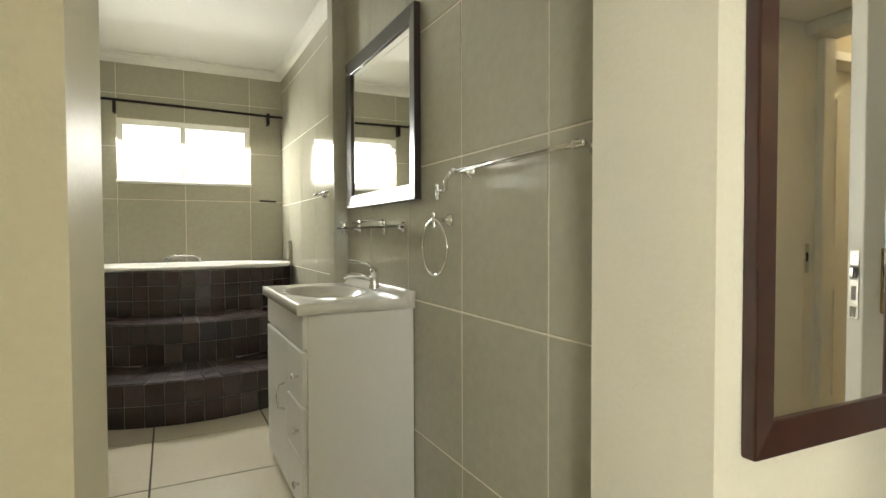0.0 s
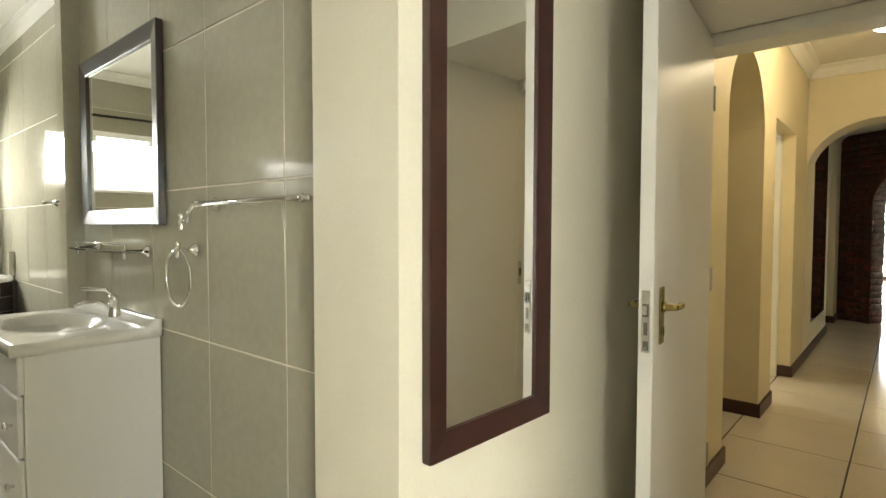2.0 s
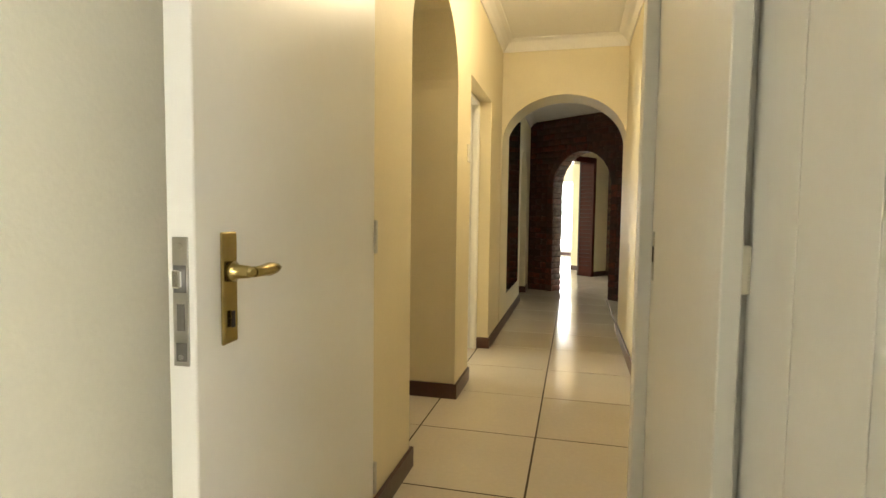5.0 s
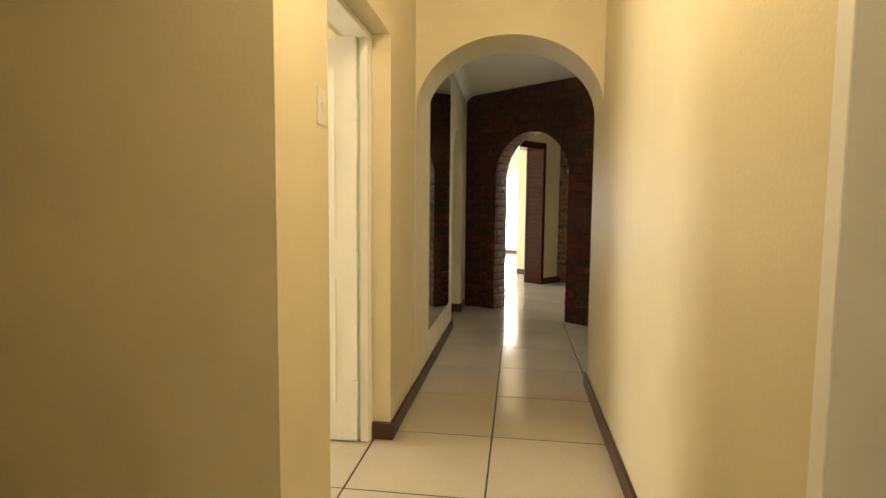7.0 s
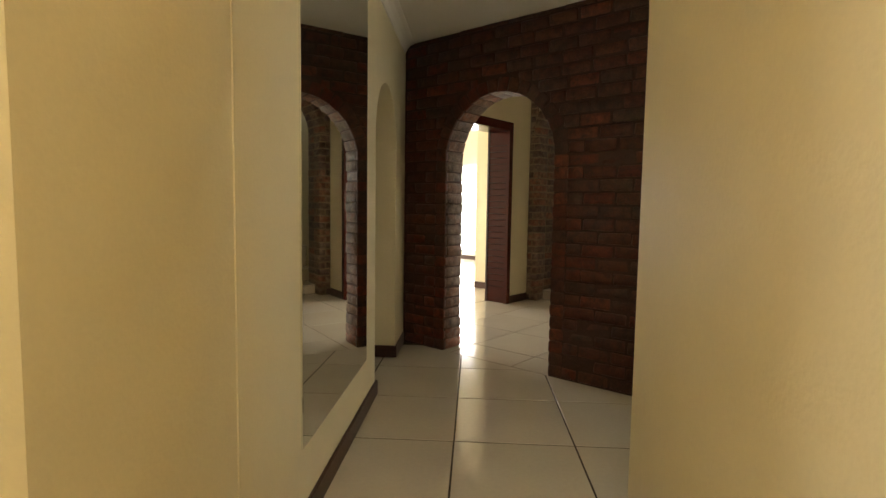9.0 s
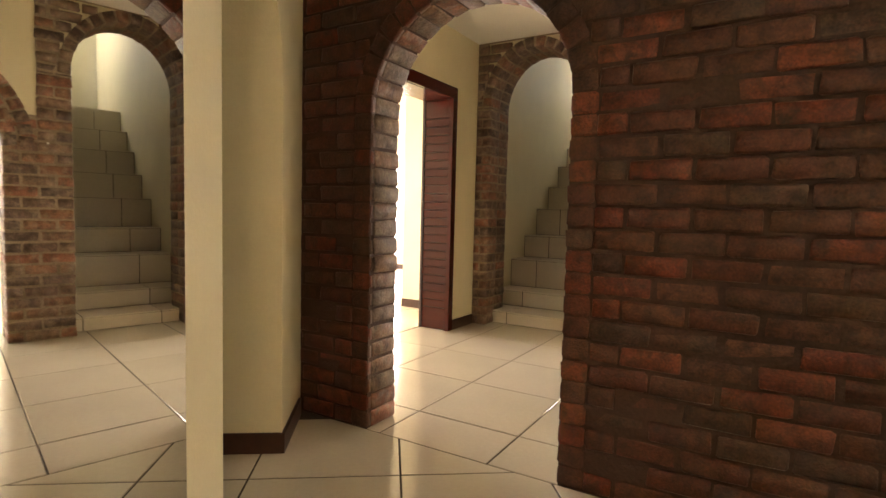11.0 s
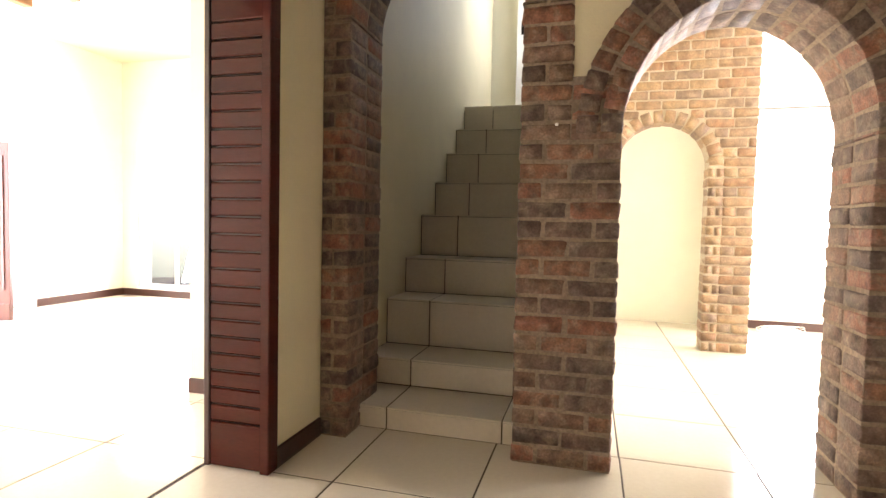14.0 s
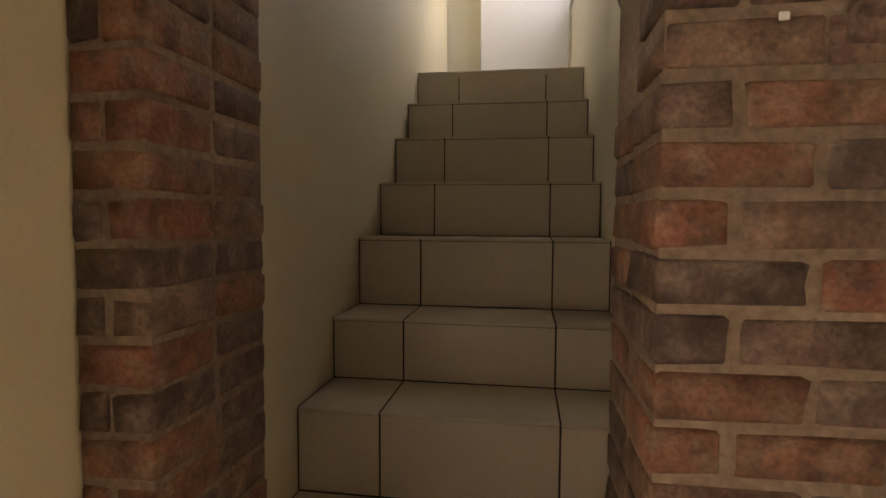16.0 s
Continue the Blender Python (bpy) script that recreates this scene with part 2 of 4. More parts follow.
def tube(bm, pts, r, sides=10, closed=False):
    """A round bar along points."""
    pts = [Vector(p) for p in pts]
    rings, n = [], len(pts)
    up = Vector((0.13, 0.29, 0.95))
    for i, p in enumerate(pts):
        a = pts[(i + 1) % n] if closed or i < n - 1 else p
        b = pts[i - 1] if closed or i > 0 else p
        d = (a - b).normalized()
        s = d.cross(up).normalized()
        w = s.cross(d)
        rings.append([bm.verts.new(p + r * (math.cos(k * 2 * math.pi / sides) * s + math.sin(k * 2 * math.pi / sides) * w)) for k in range(sides)])
    for i in range(n if closed else n - 1):
        a, b = rings[i], rings[(i + 1) % n]
        for k in range(sides):
            bm.faces.new((a[k], a[(k + 1) % sides], b[(k + 1) % sides], b[k]))
    if not closed:
        bm.faces.new(rings[0][::-1])
        bm.faces.new(rings[-1])
    return bm


def turned(bm, profile, m=None, sides=20):
    """A round body about z from (radius, height) pairs."""
    m = m or Matrix()
    rings = [[bm.verts.new(m @ Vector((r * math.cos(k * 2 * math.pi / sides), r * math.sin(k * 2 * math.pi / sides), z))) for k in range(sides)]
             for r, z in profile]
    for a, b in zip(rings, rings[1:]):
        for k in range(sides):
            bm.faces.new((a[k], a[(k + 1) % sides], b[(k + 1) % sides], b[k]))
    bm.faces.new(rings[0][::-1])
    bm.faces.new(rings[-1])
    return bm


def arch_z(s, s0, s1, spring, rise):
    """The height of an elliptic arch at s."""
    c, h = (s0 + s1) / 2, (s1 - s0) / 2
    return spring + rise * math.sqrt(max(0.0, 1 - ((s - c) / h) ** 2))


def wall(name, along, s0, s1, d0, d1, z1, openings=(), mat=None, m=None, z0=-0.02, label="", category="wall"):
    """A wall along x or y with thickness d0..d1; openings: (from, to, sill, spring, rise)."""
    bm = fresh()

    def block(a, b, za, zb):
        if b - a > 1e-4 and zb - za > 1e-4:
            box(bm, *((a, b, d0, d1) if along == "x" else (d0, d1, a, b)), za, zb)

    at = s0
    for a, b, sill, spring, rise in sorted(openings):
        block(at, a, z0, z1)
        if sill > 0:
            block(a, b, z0, sill)
        if rise <= 0:
            block(a, b, spring, z1)
        else:
            n = 28
            cuts = [a + (b - a) * (1 - math.cos(math.pi * i / n)) / 2 for i in range(n + 1)]
            for p, q in zip(cuts, cuts[1:]):
                zp, zq = arch_z(p, a, b, spring, rise), arch_z(q, a, b, spring, rise)
                vs = [bm.verts.new(((s, d, z) if along == "x" else (d, s, z))) for s, d, z in
                      ((p, d0, zp), (q, d0, zq), (q, d1, zq), (p, d1, zp), (p, d0, z1), (q, d0, z1), (q, d1, z1), (p, d1, z1))]
                for f in ((0, 1, 2, 3), (4, 7, 6, 5), (0, 4, 5, 1), (3, 2, 6, 7)):
                    bm.faces.new([vs[i] for i in f])
        at = b
    block(at, s1, z0, z1)
    bmesh.ops.remove_doubles(bm, verts=bm.verts[:], dist=1e-5)
    return structure(name, bm, mat or CREAM, m, label, category)


def frame_bm(w, h, t, depth, bevel=0.006):
    """A mitred rectangular frame in the xz plane, width t, front at y = -depth."""
    bm = fresh()
    o = [(-w / 2, 0), (w / 2, 0), (w / 2, h), (-w / 2, h)]
    i = [(-w / 2 + t, t), (w / 2 - t, t), (w / 2 - t, h - t), (-w / 2 + t, h - t)]
    ov = [[bm.verts.new((x, y, z)) for x, z in o] for y in (0, -depth)]
    iv = [[bm.verts.new((x, y, z)) for x, z in i] for y in (0, -depth * 0.7)]
    for k in range(4):
        n = (k + 1) % 4
        bm.faces.new((ov[1][k], ov[1][n], iv[1][n], iv[1][k]))
        bm.faces.new((ov[0][k], iv[0][k], iv[0][n], ov[0][n]))
        bm.faces.new((ov[0][k], ov[0][n], ov[1][n], ov[1][k]))
        bm.faces.new((iv[0][k], iv[1][k], iv[1][n], iv[0][n]))
    return bm

# ---- floor ----
floor = structure("floor", boxes((-14, 9, -7, 19, -0.08, -0.0018)), GROUT, None, "brown grout bed under cream glazed floor tiles", "floor")
SHARED = {}


def tile_mesh(w, d, mat, h=0.012):
    key = (round(w, 4), round(d, 4), mat.name)
    if key not in SHARED:
        bm = boxes((-w / 2, w / 2, -d / 2, d / 2, -h, 0))
        bmesh.ops.bevel(bm, geom=[e for e in bm.edges if all(v.co.z > -1e-6 for v in e.verts)], offset=0.003, segments=1, affect="EDGES")
        me = bpy.data.meshes.new("floor_tile")
        bm.to_mesh(me)
        bm.free()
        me.materials.append(mat)
        SHARED[key] = me
    return SHARED[key]


def lay_tiles(m, xs, ys, keep=None, cut=None, gap=0.0055):
    """Floor tiles between the joint lines xs and ys of the frame m; keep: test on the middle; cut: (point, normal) in the world, beyond which they end."""
    for x0, x1 in zip(xs, xs[1:]):
        for y0, y1 in zip(ys, ys[1:]):
            c = m @ Vector(((x0 + x1) / 2, (y0 + y1) / 2, random.uniform(-0.0006, 0.0006)))
            if keep and not keep(c):
                continue
            me = tile_mesh(x1 - x0 - gap, y1 - y0 - gap, FLOORTILE)
            place = Matrix.Translation(c) @ m.to_3x3().to_4x4()
            if cut:
                far = [(place @ v.co - cut[0]).dot(cut[1]) for v in me.vertices]
                if min(far) > 0:
                    continue
                if max(far) > 0:
                    bm = fresh()
                    bm.from_mesh(me)
                    inv = place.inverted()
                    bmesh.ops.bisect_plane(bm, geom=bm.verts[:] + bm.edges[:] + bm.faces[:], plane_co=inv @ cut[0], plane_no=inv.to_3x3() @ cut[1], clear_outer=True)
                    me = bpy.data.meshes.new("floor_tile")
                    bm.to_mesh(me)
                    bm.free()
                    me.materials.append(FLOORTILE)
            ob = new("floor_tile", me)
            ob.matrix_world = place
            ob.parent = floor


def lines(a, step, n):
    return [a + step * i for i in range(n + 1)]


# ---- walls of bathroom, dressing passage and bedroom ----
wall("wall_dressing_west", "y", -2.6, 1.66, -1.07, -0.77, 2.78, [(-0.89, 0.02, 0, 2.3, 0)], OFFWHITE, label="off-white plaster wall of the dressing passage")
wall("wall_vanity", "x", -3.2, -1.07, 0.1225, 0.3, 2.78, (), WALLGROUT, label="wall behind the wash stand, tiled in stone grey")
wall("wall_bath_north", "x", -5.6, -3.3, 0.1925, 0.32, 2.78, (), WALLGROUT, label="tiled wall beside the bath")
structure("pilaster", boxes((-3.3, -3.2, 0.04, 0.3, -0.02, 2.78)), WALLTILE, None, "narrow tiled pier between wash stand and bath", "wall")
wall("wall_window", "y", -1.9, 0.32, -5.8, -5.5925, 2.78, [(-1.19, -0.1, 1.62, 2.15, 0)], WALLGROUT, label="tiled wall with the bathroom window")
wall("wall_bath_south", "x", -5.8, -1.07, -1.9, -1.75, 2.78, (), WALLTILE, label="tiled bathroom wall")
structure("ceiling_bathroom", boxes((-5.8, -0.75, -1.9, 0.32, 2.7, 2.85)), CEILING, None, "white boarded bathroom ceiling", "ceiling")
structure("ceiling_dressing", boxes((-1.07, 3.0, -5.6, 1.7, 2.6, 2.75)), CEILING, None, "white ceiling of the dressing passage", "ceiling")
wall("wall_door", "x", -1.07, 0.95, 1.64, 1.77, 2.6, [(-0.635, 0.215, 0, 2.03, 0)], OFFWHITE, label="wall with the doorway into the passage")
wall("wall_bedroom_south", "x", -2.2, 3.0, -5.6, -5.4, 2.6, (), OFFWHITE, label="bedroom wall")
wall("wall_bedroom_west", "y", -5.4, -1.9, -2.4, -2.2, 2.6, (), OFFWHITE, label="bedroom wall")
wall("wall_bedroom_east", "y", -5.4, 0.0, 2.8, 3.0, 2.6, [(-3.5, -1.4, 0.8, 2.2, 0)], OFFWHITE, label="bedroom wall")
# unseen wall, added to keep window light off the west wall strip and wash stand
wall("wall_dressing_east", "y", -2.66, -1.0, 0.3, 0.42, 2.6, (), OFFWHITE, label="unseen off-white wall added to block part of the bedroom window light")
wall("wall_bedroom_north", "x", 0.3, 3.0, -0.16, -0.0485, 2.6, (), OFFWHITE, label="bedroom wall")
structure("wall_bedroom_inner", boxes((-2.2, -1.07, -2.6, -1.9, -0.02, 2.6)), OFFWHITE, None, "bedroom wall", "wall")
structure("floor_bedroom", boxes((-2.2, 2.8, -5.4, -2.66, -0.005, 0.0)), FLOORTILE, None, "cream tiled bedroom floor", "floor")

# ---- walls of the passage ----
LX, RX = -0.685, 0.437
wall("wall_passage_west", "y", 1.77, 8.62, -0.96, LX, 2.78,
     [(2.37, 3.30, 0, 1.88, 0.45), (3.70, 4.60, 0, 2.06, 0), (7.2, 8.05, 0, 1.63, 0.38)], CREAM, label="cream plaster wall of the passage with two arches")
wall("wall_passage_east", "y", 1.77, 5.25, RX, 0.62, 2.78, [(2.02, 2.84, 0, 2.06, 0)], CREAM, label="cream plaster wall of the passage")
wall("wall_passage_arch", "x", LX, 0.62, 5.25, 5.64, 2.78, [(LX + 0.004, RX + 0.003, 0, 1.80, 0.44)], CREAM, label="cream wall with a round arch across the passage")
structure("ceiling_passage", boxes((-0.97, 0.63, 1.76, 5.3, 2.74, 2.86)), CEILING, None, "white passage ceiling", "ceiling")
wall("wall_side_passage_south", "x", -2.6, -0.96, 2.1, 2.37, 2.7, (), CREAM, label="cream wall of the side passage")
wall("wall_side_passage_north", "x", -2.6, -0.96, 3.3, 3.5, 2.7, (), CREAM, label="cream wall of the side passage")
wall("wall_side_passage_end", "y", 2.1, 3.5, -2.8, -2.6, 2.7, (), CREAM, label="cream end wall of the side passage")
structure("ceiling_side_passage", boxes((-2.8, -0.9, 2.1, 3.5, 2.5, 2.7)), CEILING, None, "white ceiling of the side passage", "ceiling")
wall("wall_side_room_north", "x", -4.0, -0.96, 5.2, 5.35, 2.7, (), CREAM, label="cream side room wall")
wall("wall_side_room_south", "x", -4.0, -2.6, 3.3, 3.5, 2.7, (), CREAM, label="cream side room wall")
wall("wall_side_room_west", "y", 3.3, 5.35, -4.2, -4.0, 2.7, [(3.65, 4.85, 0.85, 2.1, 0)], CREAM, label="cream side room wall with a window")
structure("ceiling_side_room", boxes((-4.2, -0.96, 3.3, 5.35, 2.6, 2.72)), CEILING, None, "white side room ceiling", "ceiling")
structure("floor_side_room", boxes((-4.0, -1.38, 3.5, 5.2, -0.012, -0.001)), FLOORTILE, None, "cream side room floor", "floor")
structure("wall_behind_door_east", boxes((0.64, 0.9, 1.8, 3.1, -0.02, 2.7)), CREAM, None, "cream wall behind the closed door", "wall")
wall("wall_alcove_west", "y", 6.7, 8.8, -2.3, -2.2, 2.6, (), CREAM, label="cream alcove wall")
wall("wall_alcove_south", "x", -2.3, -0.96, 6.7, 6.8, 2.6, (), CREAM, label="cream alcove wall")
wall("wall_alcove_north", "x", -2.3, -0.96, 8.55, 8.65, 2.6, (), CREAM, label="cream alcove wall")
structure("ceiling_alcove", boxes((-2.3, -0.9, 6.7, 8.65, 2.5, 2.6)), CEILING, None, "white alcove ceiling", "ceiling")
bm = boxes((-6.2, -1.2, 2.0, 6.5, 2.54, 2.62))
bmesh.ops.transform(bm, matrix=TURN, verts=bm.verts)
bmesh.ops.bisect_plane(bm, geom=bm.verts[:] + bm.edges[:] + bm.faces[:], plane_co=(0, 5.5, 0), plane_no=(0, -1, 0), clear_outer=True)
bmesh.ops.holes_fill(bm, edges=bm.edges[:])
structure("ceiling_lobby", bm, CEILING, None, "white ceiling of the lobby before the brick arch", "ceiling")

# ---- walls of the stair hall, living room and far room (turned frame) ----
wall("wall_lobby_north", "x", 1.31, 2.7, 7.11, 7.3, 2.6, (), CREAM, label="cream lobby wall")
wall("wall_lobby_east", "y", 5.5, 7.2, 2.6, 2.75, 2.6, [(5.75, 7.0, 0.85, 2.15, 0)], CREAM, label="cream lobby wall")
wall("wall_lobby_south", "x", 0.6, 2.7, 5.5, 5.68, 2.6, (), CREAM, label="cream lobby wall")
wall("wall_hall_west", "y", 6.44, 13.57, -6.36, -6.06, 5.0, [(6.85, 8.6, 0, 2.19, 0)], CREAM, TURN, label="cream hall wall with a wood-lined opening")
wall("wall_arcade", "x", -6.06, -2.4, 9.065, 9.44, 5.0, [(-6.0, -4.99, 0, 2.1, 0.6), (-4.66, -3.66, 0, 1.5, 0.6)], CREAM, TURN, label="cream wall with two brick arches")
structure("ceiling_hall", boxes((-6.1, -2.4, 6.6, 9.1, 2.7, 2.8)), CEILING, TURN, "white hall ceiling", "ceiling")
wall("wall_hall_east", "y", 6.44, 9.1, -2.6, -2.4, 2.75, (), CREAM, TURN, label="cream hall wall")
wall("wall_stair_east", "y", 9.41, 12.12, -4.88, -4.75, 5.0, (), OFFWHITE, TURN, label="off-white wall beside the stairs")
wall("wall_stair_back", "x", -6.36, -4.6, 13.57, 13.8, 5.0, (), OFFWHITE, TURN, label="off-white wall at the head of the stairs")
structure("wall_door_pier", boxes((-5.73, -4.75, 13.44, 13.57, 2.2, 5.0)), OFFWHITE, TURN, "off-white wall projecting round the landing door", "wall")
wall("wall_landing_east", "y", 12.12, 13.57, -4.88, -4.75, 5.0, [(12.3, 13.35, 3.2, 4.4, 0)], OFFWHITE, TURN, z0=2.2, label="landing wall with a window")
structure("ceiling_stairs", boxes((-6.36, -4.7, 9.0, 13.8, 4.7, 4.9)), CEILING, TURN, "white ceiling over the stairs", "ceiling")
wall("wall_living_south", "x", -11.3, -6.36, 6.42, 6.66, 3.4, (), OFFWHITE, TURN, label="cream living room wall")
wall("wall_living_west", "y", 6.66, 12.9, -11.3, -11.05, 3.4, [(7.3, 10.2, 0.0, 2.5, 0), (10.5, 11.33, 0.0, 1.78, 0)], OFFWHITE, TURN, label="cream living room wall with a wide glazed opening and a doorway")
wall("wall_living_north", "x", -11.3, -7.0, 12.65, 12.9, 3.4, [(-10.8, -9.6, 0.12, 2.13, 0)], OFFWHITE, TURN, label="cream living room wall with a tall window")
wall("wall_living_east", "y", 9.6, 12.9, -7.15, -7.0, 3.4, (), OFFWHITE, TURN, label="cream living room wall")
structure("wall_living_nib", boxes((-7.15, -6.36, 9.4, 9.6, -0.02, 3.4)), CREAM, TURN, "cream return of the living room wall", "wall")
structure("ceiling_living", boxes((-11.3, -6.36, 6.4, 12.9, 3.2, 3.4)), CREAM, TURN, "cream living room ceiling", "ceiling")
wall("wall_far_north", "x", -4.9, 0.8, 13.3, 13.5, 3.1, [(-3.1, -0.6, 0.95, 2.35, 0)], OFFWHITE, TURN, label="white wall with a wide window in the far room")
wall("wall_far_east", "y", 9.2, 13.5, 0.6, 0.8, 3.1, [(9.9, 12.9, 0.3, 2.5, 0)], OFFWHITE, TURN, label="white wall with a wide window")
wall("wall_far_west", "y", 9.41, 13.3, -4.75, -4.62, 3.1, (), OFFWHITE, TURN, label="white far room wall")
structure("wall_niche_east", boxes((-3.49, -3.39, 12.75, 13.3, -0.02, 2.95)), OFFWHITE, TURN, "white return wall behind the small brick arch", "wall")
wall("wall_far_south", "x", -2.6, 0.8, 9.2, 9.41, 3.1, (), OFFWHITE, TURN, label="white far room wall")
structure("ceiling_far", boxes((-4.88, 0.8, 9.3, 13.5, 2.95, 3.1)), CEILING, TURN, "white far room ceiling", "ceiling")
structure("landing_floor", boxes((-6.06, -4.75, 12.12, 13.57, 2.05, 2.316)), STEPTILE, TURN, "beige tiled stair landing", "floor")


def cornice(name, along, s0, s1, d, z, into, m=None, size=0.08):
    """A cove moulding under a ceiling at height z along the wall face d; into: +1 or -1."""
    bm = fresh()
    prof = [(0, 0), (0, -size), (0.12 * size, -size), (0.35 * size, -0.55 * size), (0.65 * size, -0.25 * size), (size, -0.12 * size), (size, 0)]
    ends = []
    for s in (s0, s1):
        ends.append([bm.verts.new((s, d + into * a, z + b) if along == "x" else (d + into * a, s, z + b)) for a, b in prof])
    n = len(prof)
    for k in range(n):
        bm.faces.new((ends[0][k], ends[0][(k + 1) % n], ends[1][(k + 1) % n], ends[1][k]))
    bm.faces.new(ends[0][::-1])
    bm.faces.new(ends[1])
    return structure(name, bm, CEILING, m, "white plaster cove cornice", "cornice")


cornice("cornice_passage_west", "y", 1.78, 5.24, LX, 2.74, 1, size=0.1)
cornice("cornice_passage_east", "y", 1.78, 5.24, RX, 2.74, -1, size=0.1)
cornice("cornice_passage_north", "x", LX, RX, 5.248, 2.74, -1, size=0.1)
cornice("cornice_window", "y", -1.75, 0.2, -5.6, 2.7, 1)
cornice("cornice_bath_north", "x", -5.6, -3.3, 0.2, 2.7, -1)
cornice("cornice_vanity", "x", -3.2, -1.07, 0.12, 2.7, -1)
cornice("cornice_lobby_west", "y", 5.7, 8.5, LX, 2.54, 1)
structure("ceiling_strip", boxes((-5.58, -1.1, -0.72, -0.69, 2.692, 2.699), (-3.62, -3.59, -1.7, 0.18, 2.692, 2.699)), CEILING, None, "white cover strip on the ceiling boards", "ceiling")


def skirting(name, m, *spans):
    bm = boxes(*[(*s, 0.0, 0.092) for s in spans])
    bmesh.ops.bevel(bm, geom=[e for e in bm.edges if all(v.co.z > 0.09 for v in e.verts)], offset=0.005, segments=1, affect="EDGES")
    return structure(name, bm, SKIRT, m, "dark stained timber skirting board", "skirting")


T = 0.016
skirting("baseboard_passage_west", None, (LX, LX + T, 1.77, 2.37 + T), (LX, LX + T, 3.3 - T, 3.70), (LX, LX + T, 4.60 - T, 7.2 + T), (LX, LX + T, 8.05 - T, 8.5),
         (-0.96, LX, 2.37, 2.37 + T), (-2.6, LX, 3.3 - T, 3.3), (-0.78, LX, 4.60 - T, 4.60), (-0.96, LX, 7.2, 7.2 + T), (-0.96, LX, 8.05 - T, 8.05))
skirting("baseboard_passage_east", None, (RX - T, RX, 2.865, 5.655), (RX - T, RX, 1.77, 2.0))
skirting("baseboard_hall", TURN, (-6.06, -6.06 + T, 8.64, 9.04), (-6.36 - T, -6.36, 8.7, 9.4))
skirting("baseboard_living", TURN, (-11.05, -11.03, 11.4, 12.63), (-11.05, -7.2, 12.634, 12.65), (-7.15 - T, -7.15, 9.6, 12.6), (-7.15, -6.4, 9.384, 9.4))
skirting("baseboard_far", TURN, (-3.3, 0.5, 13.284, 13.3))

structure("roof", boxes((-11.5, 1.0, 6.3, 13.6, 5.1, 5.2)), CEILING, TURN, "roof slab over hall and living room", "roof")
structure("roof_passage", boxes((-6.0, 3.2, -5.8, 7.6, 2.95, 3.05)), CEILING, None, "roof slab over the passage", "roof")

# ---- daylight outside the windows ----
for nm, spans, m in (("backdrop_bathroom", (-6.3, -6.28, -1.7, 0.4, 1.2, 2.6), None), ("backdrop_bedroom_east", (3.6, 3.62, -4.4, -0.5, 0.4, 2.6), None),
                     ("backdrop_living_west", (-12.6, -12.58, 6.4, 11.8, -0.2, 3.0), TURN), ("backdrop_living_north", (-11.6, -8.6, 14.6, 14.62, -0.2, 3.0), TURN),
                     ("backdrop_far_north", (-4.0, 0.2, 14.4, 14.42, 0.0, 3.0), TURN), ("backdrop_far_east", (1.6, 1.62, 9.3, 13.6, 0.0, 3.0), TURN),
                     ("backdrop_side_room", (-4.9, -4.88, 3.0, 5.6, 0.5, 2.5), None), ("backdrop_lobby", (3.3, 3.32, 5.3, 7.4, 0.4, 2.6), None), ("backdrop_landing", (-4.1, -4.08, 11.9, 13.8, 3.12, 4.7), TURN)):
    structure(nm, boxes(spans), DAYGLOW, m, "bright hazy daylight outside", "daylight")


def window(name, m, w, h, bars, label):
    """A window in the xz plane of m: frame, panes and sill."""
    ob = thing(name, m, label, "window", kind="structure")
    part("window_frame", rounded(frame_bm(w, h, 0.045, 0.05), 0.003, 1), GLOSSWHITE, ob)
    for x in bars:
        part("glazing_bar", rounded(boxes((x - 0.022, x + 0.022, -0.045, 0.0, 0.04, h - 0.04)), 0.003, 1), GLOSSWHITE, ob)
    edges = [-w / 2 + 0.04, *bars, w / 2 - 0.04]
    for a, b in zip(edges, edges[1:]):
        g = part("pane", boxes((a, b, -0.022, -0.018, 0.04, h - 0.04)), GLASS, ob)
        g.visible_shadow = False
    part("window_sill", rounded(boxes((-w / 2 - 0.01, w / 2 + 0.01, -0.1, 0.03, -0.03, -0.002)), 0.004, 1), GLOSSWHITE, ob)
    return ob


EAST, WEST = Matrix.Rotation(radians(90), 4, "Z"), Matrix.Rotation(radians(-90), 4, "Z")
w1 = window("window_1", Matrix.Translation((-5.66, -0.645, 1.62)) @ EAST, 1.09, 0.53, [-0.03], "white steel window with frosted bright panes above the bath")
part("stay_bar", rounded(boxes((-0.18, -0.05, -0.075, -0.055, 0.015, 0.027)), 0.003, 1), STEEL, w1)
window("window_2", TURN @ Matrix.Translation((-1.85, 13.36, 0.95)), 2.5, 1.4, [-0.6, 0.6], "white framed wide window in the far room")
window("window_3", TURN @ Matrix.Translation((-10.2, 12.74, 0.12)), 1.2, 2.01, [0.0], "tall white framed window towards the garden")
window("window_4", TURN @ Matrix.Translation((-11.16, 8.75, 0.0)) @ EAST, 2.9, 2.5, [-0.7, 0.0, 0.7], "white framed glazed front of the living room")
window("window_5", TURN @ Matrix.Translation((-4.8, 12.825, 3.2)) @ WEST, 1.05, 1.2, [], "small white landing window")
window("window_6", TURN @ Matrix.Translation((0.68, 11.4, 0.3)) @ WEST, 3.0, 2.2, [-0.7, 0.7], "white framed wide window")
window("window_8", Matrix.Translation((2.68, 6.375, 0.85)) @ WEST, 1.25, 1.3, [0.0], "white framed lobby window")
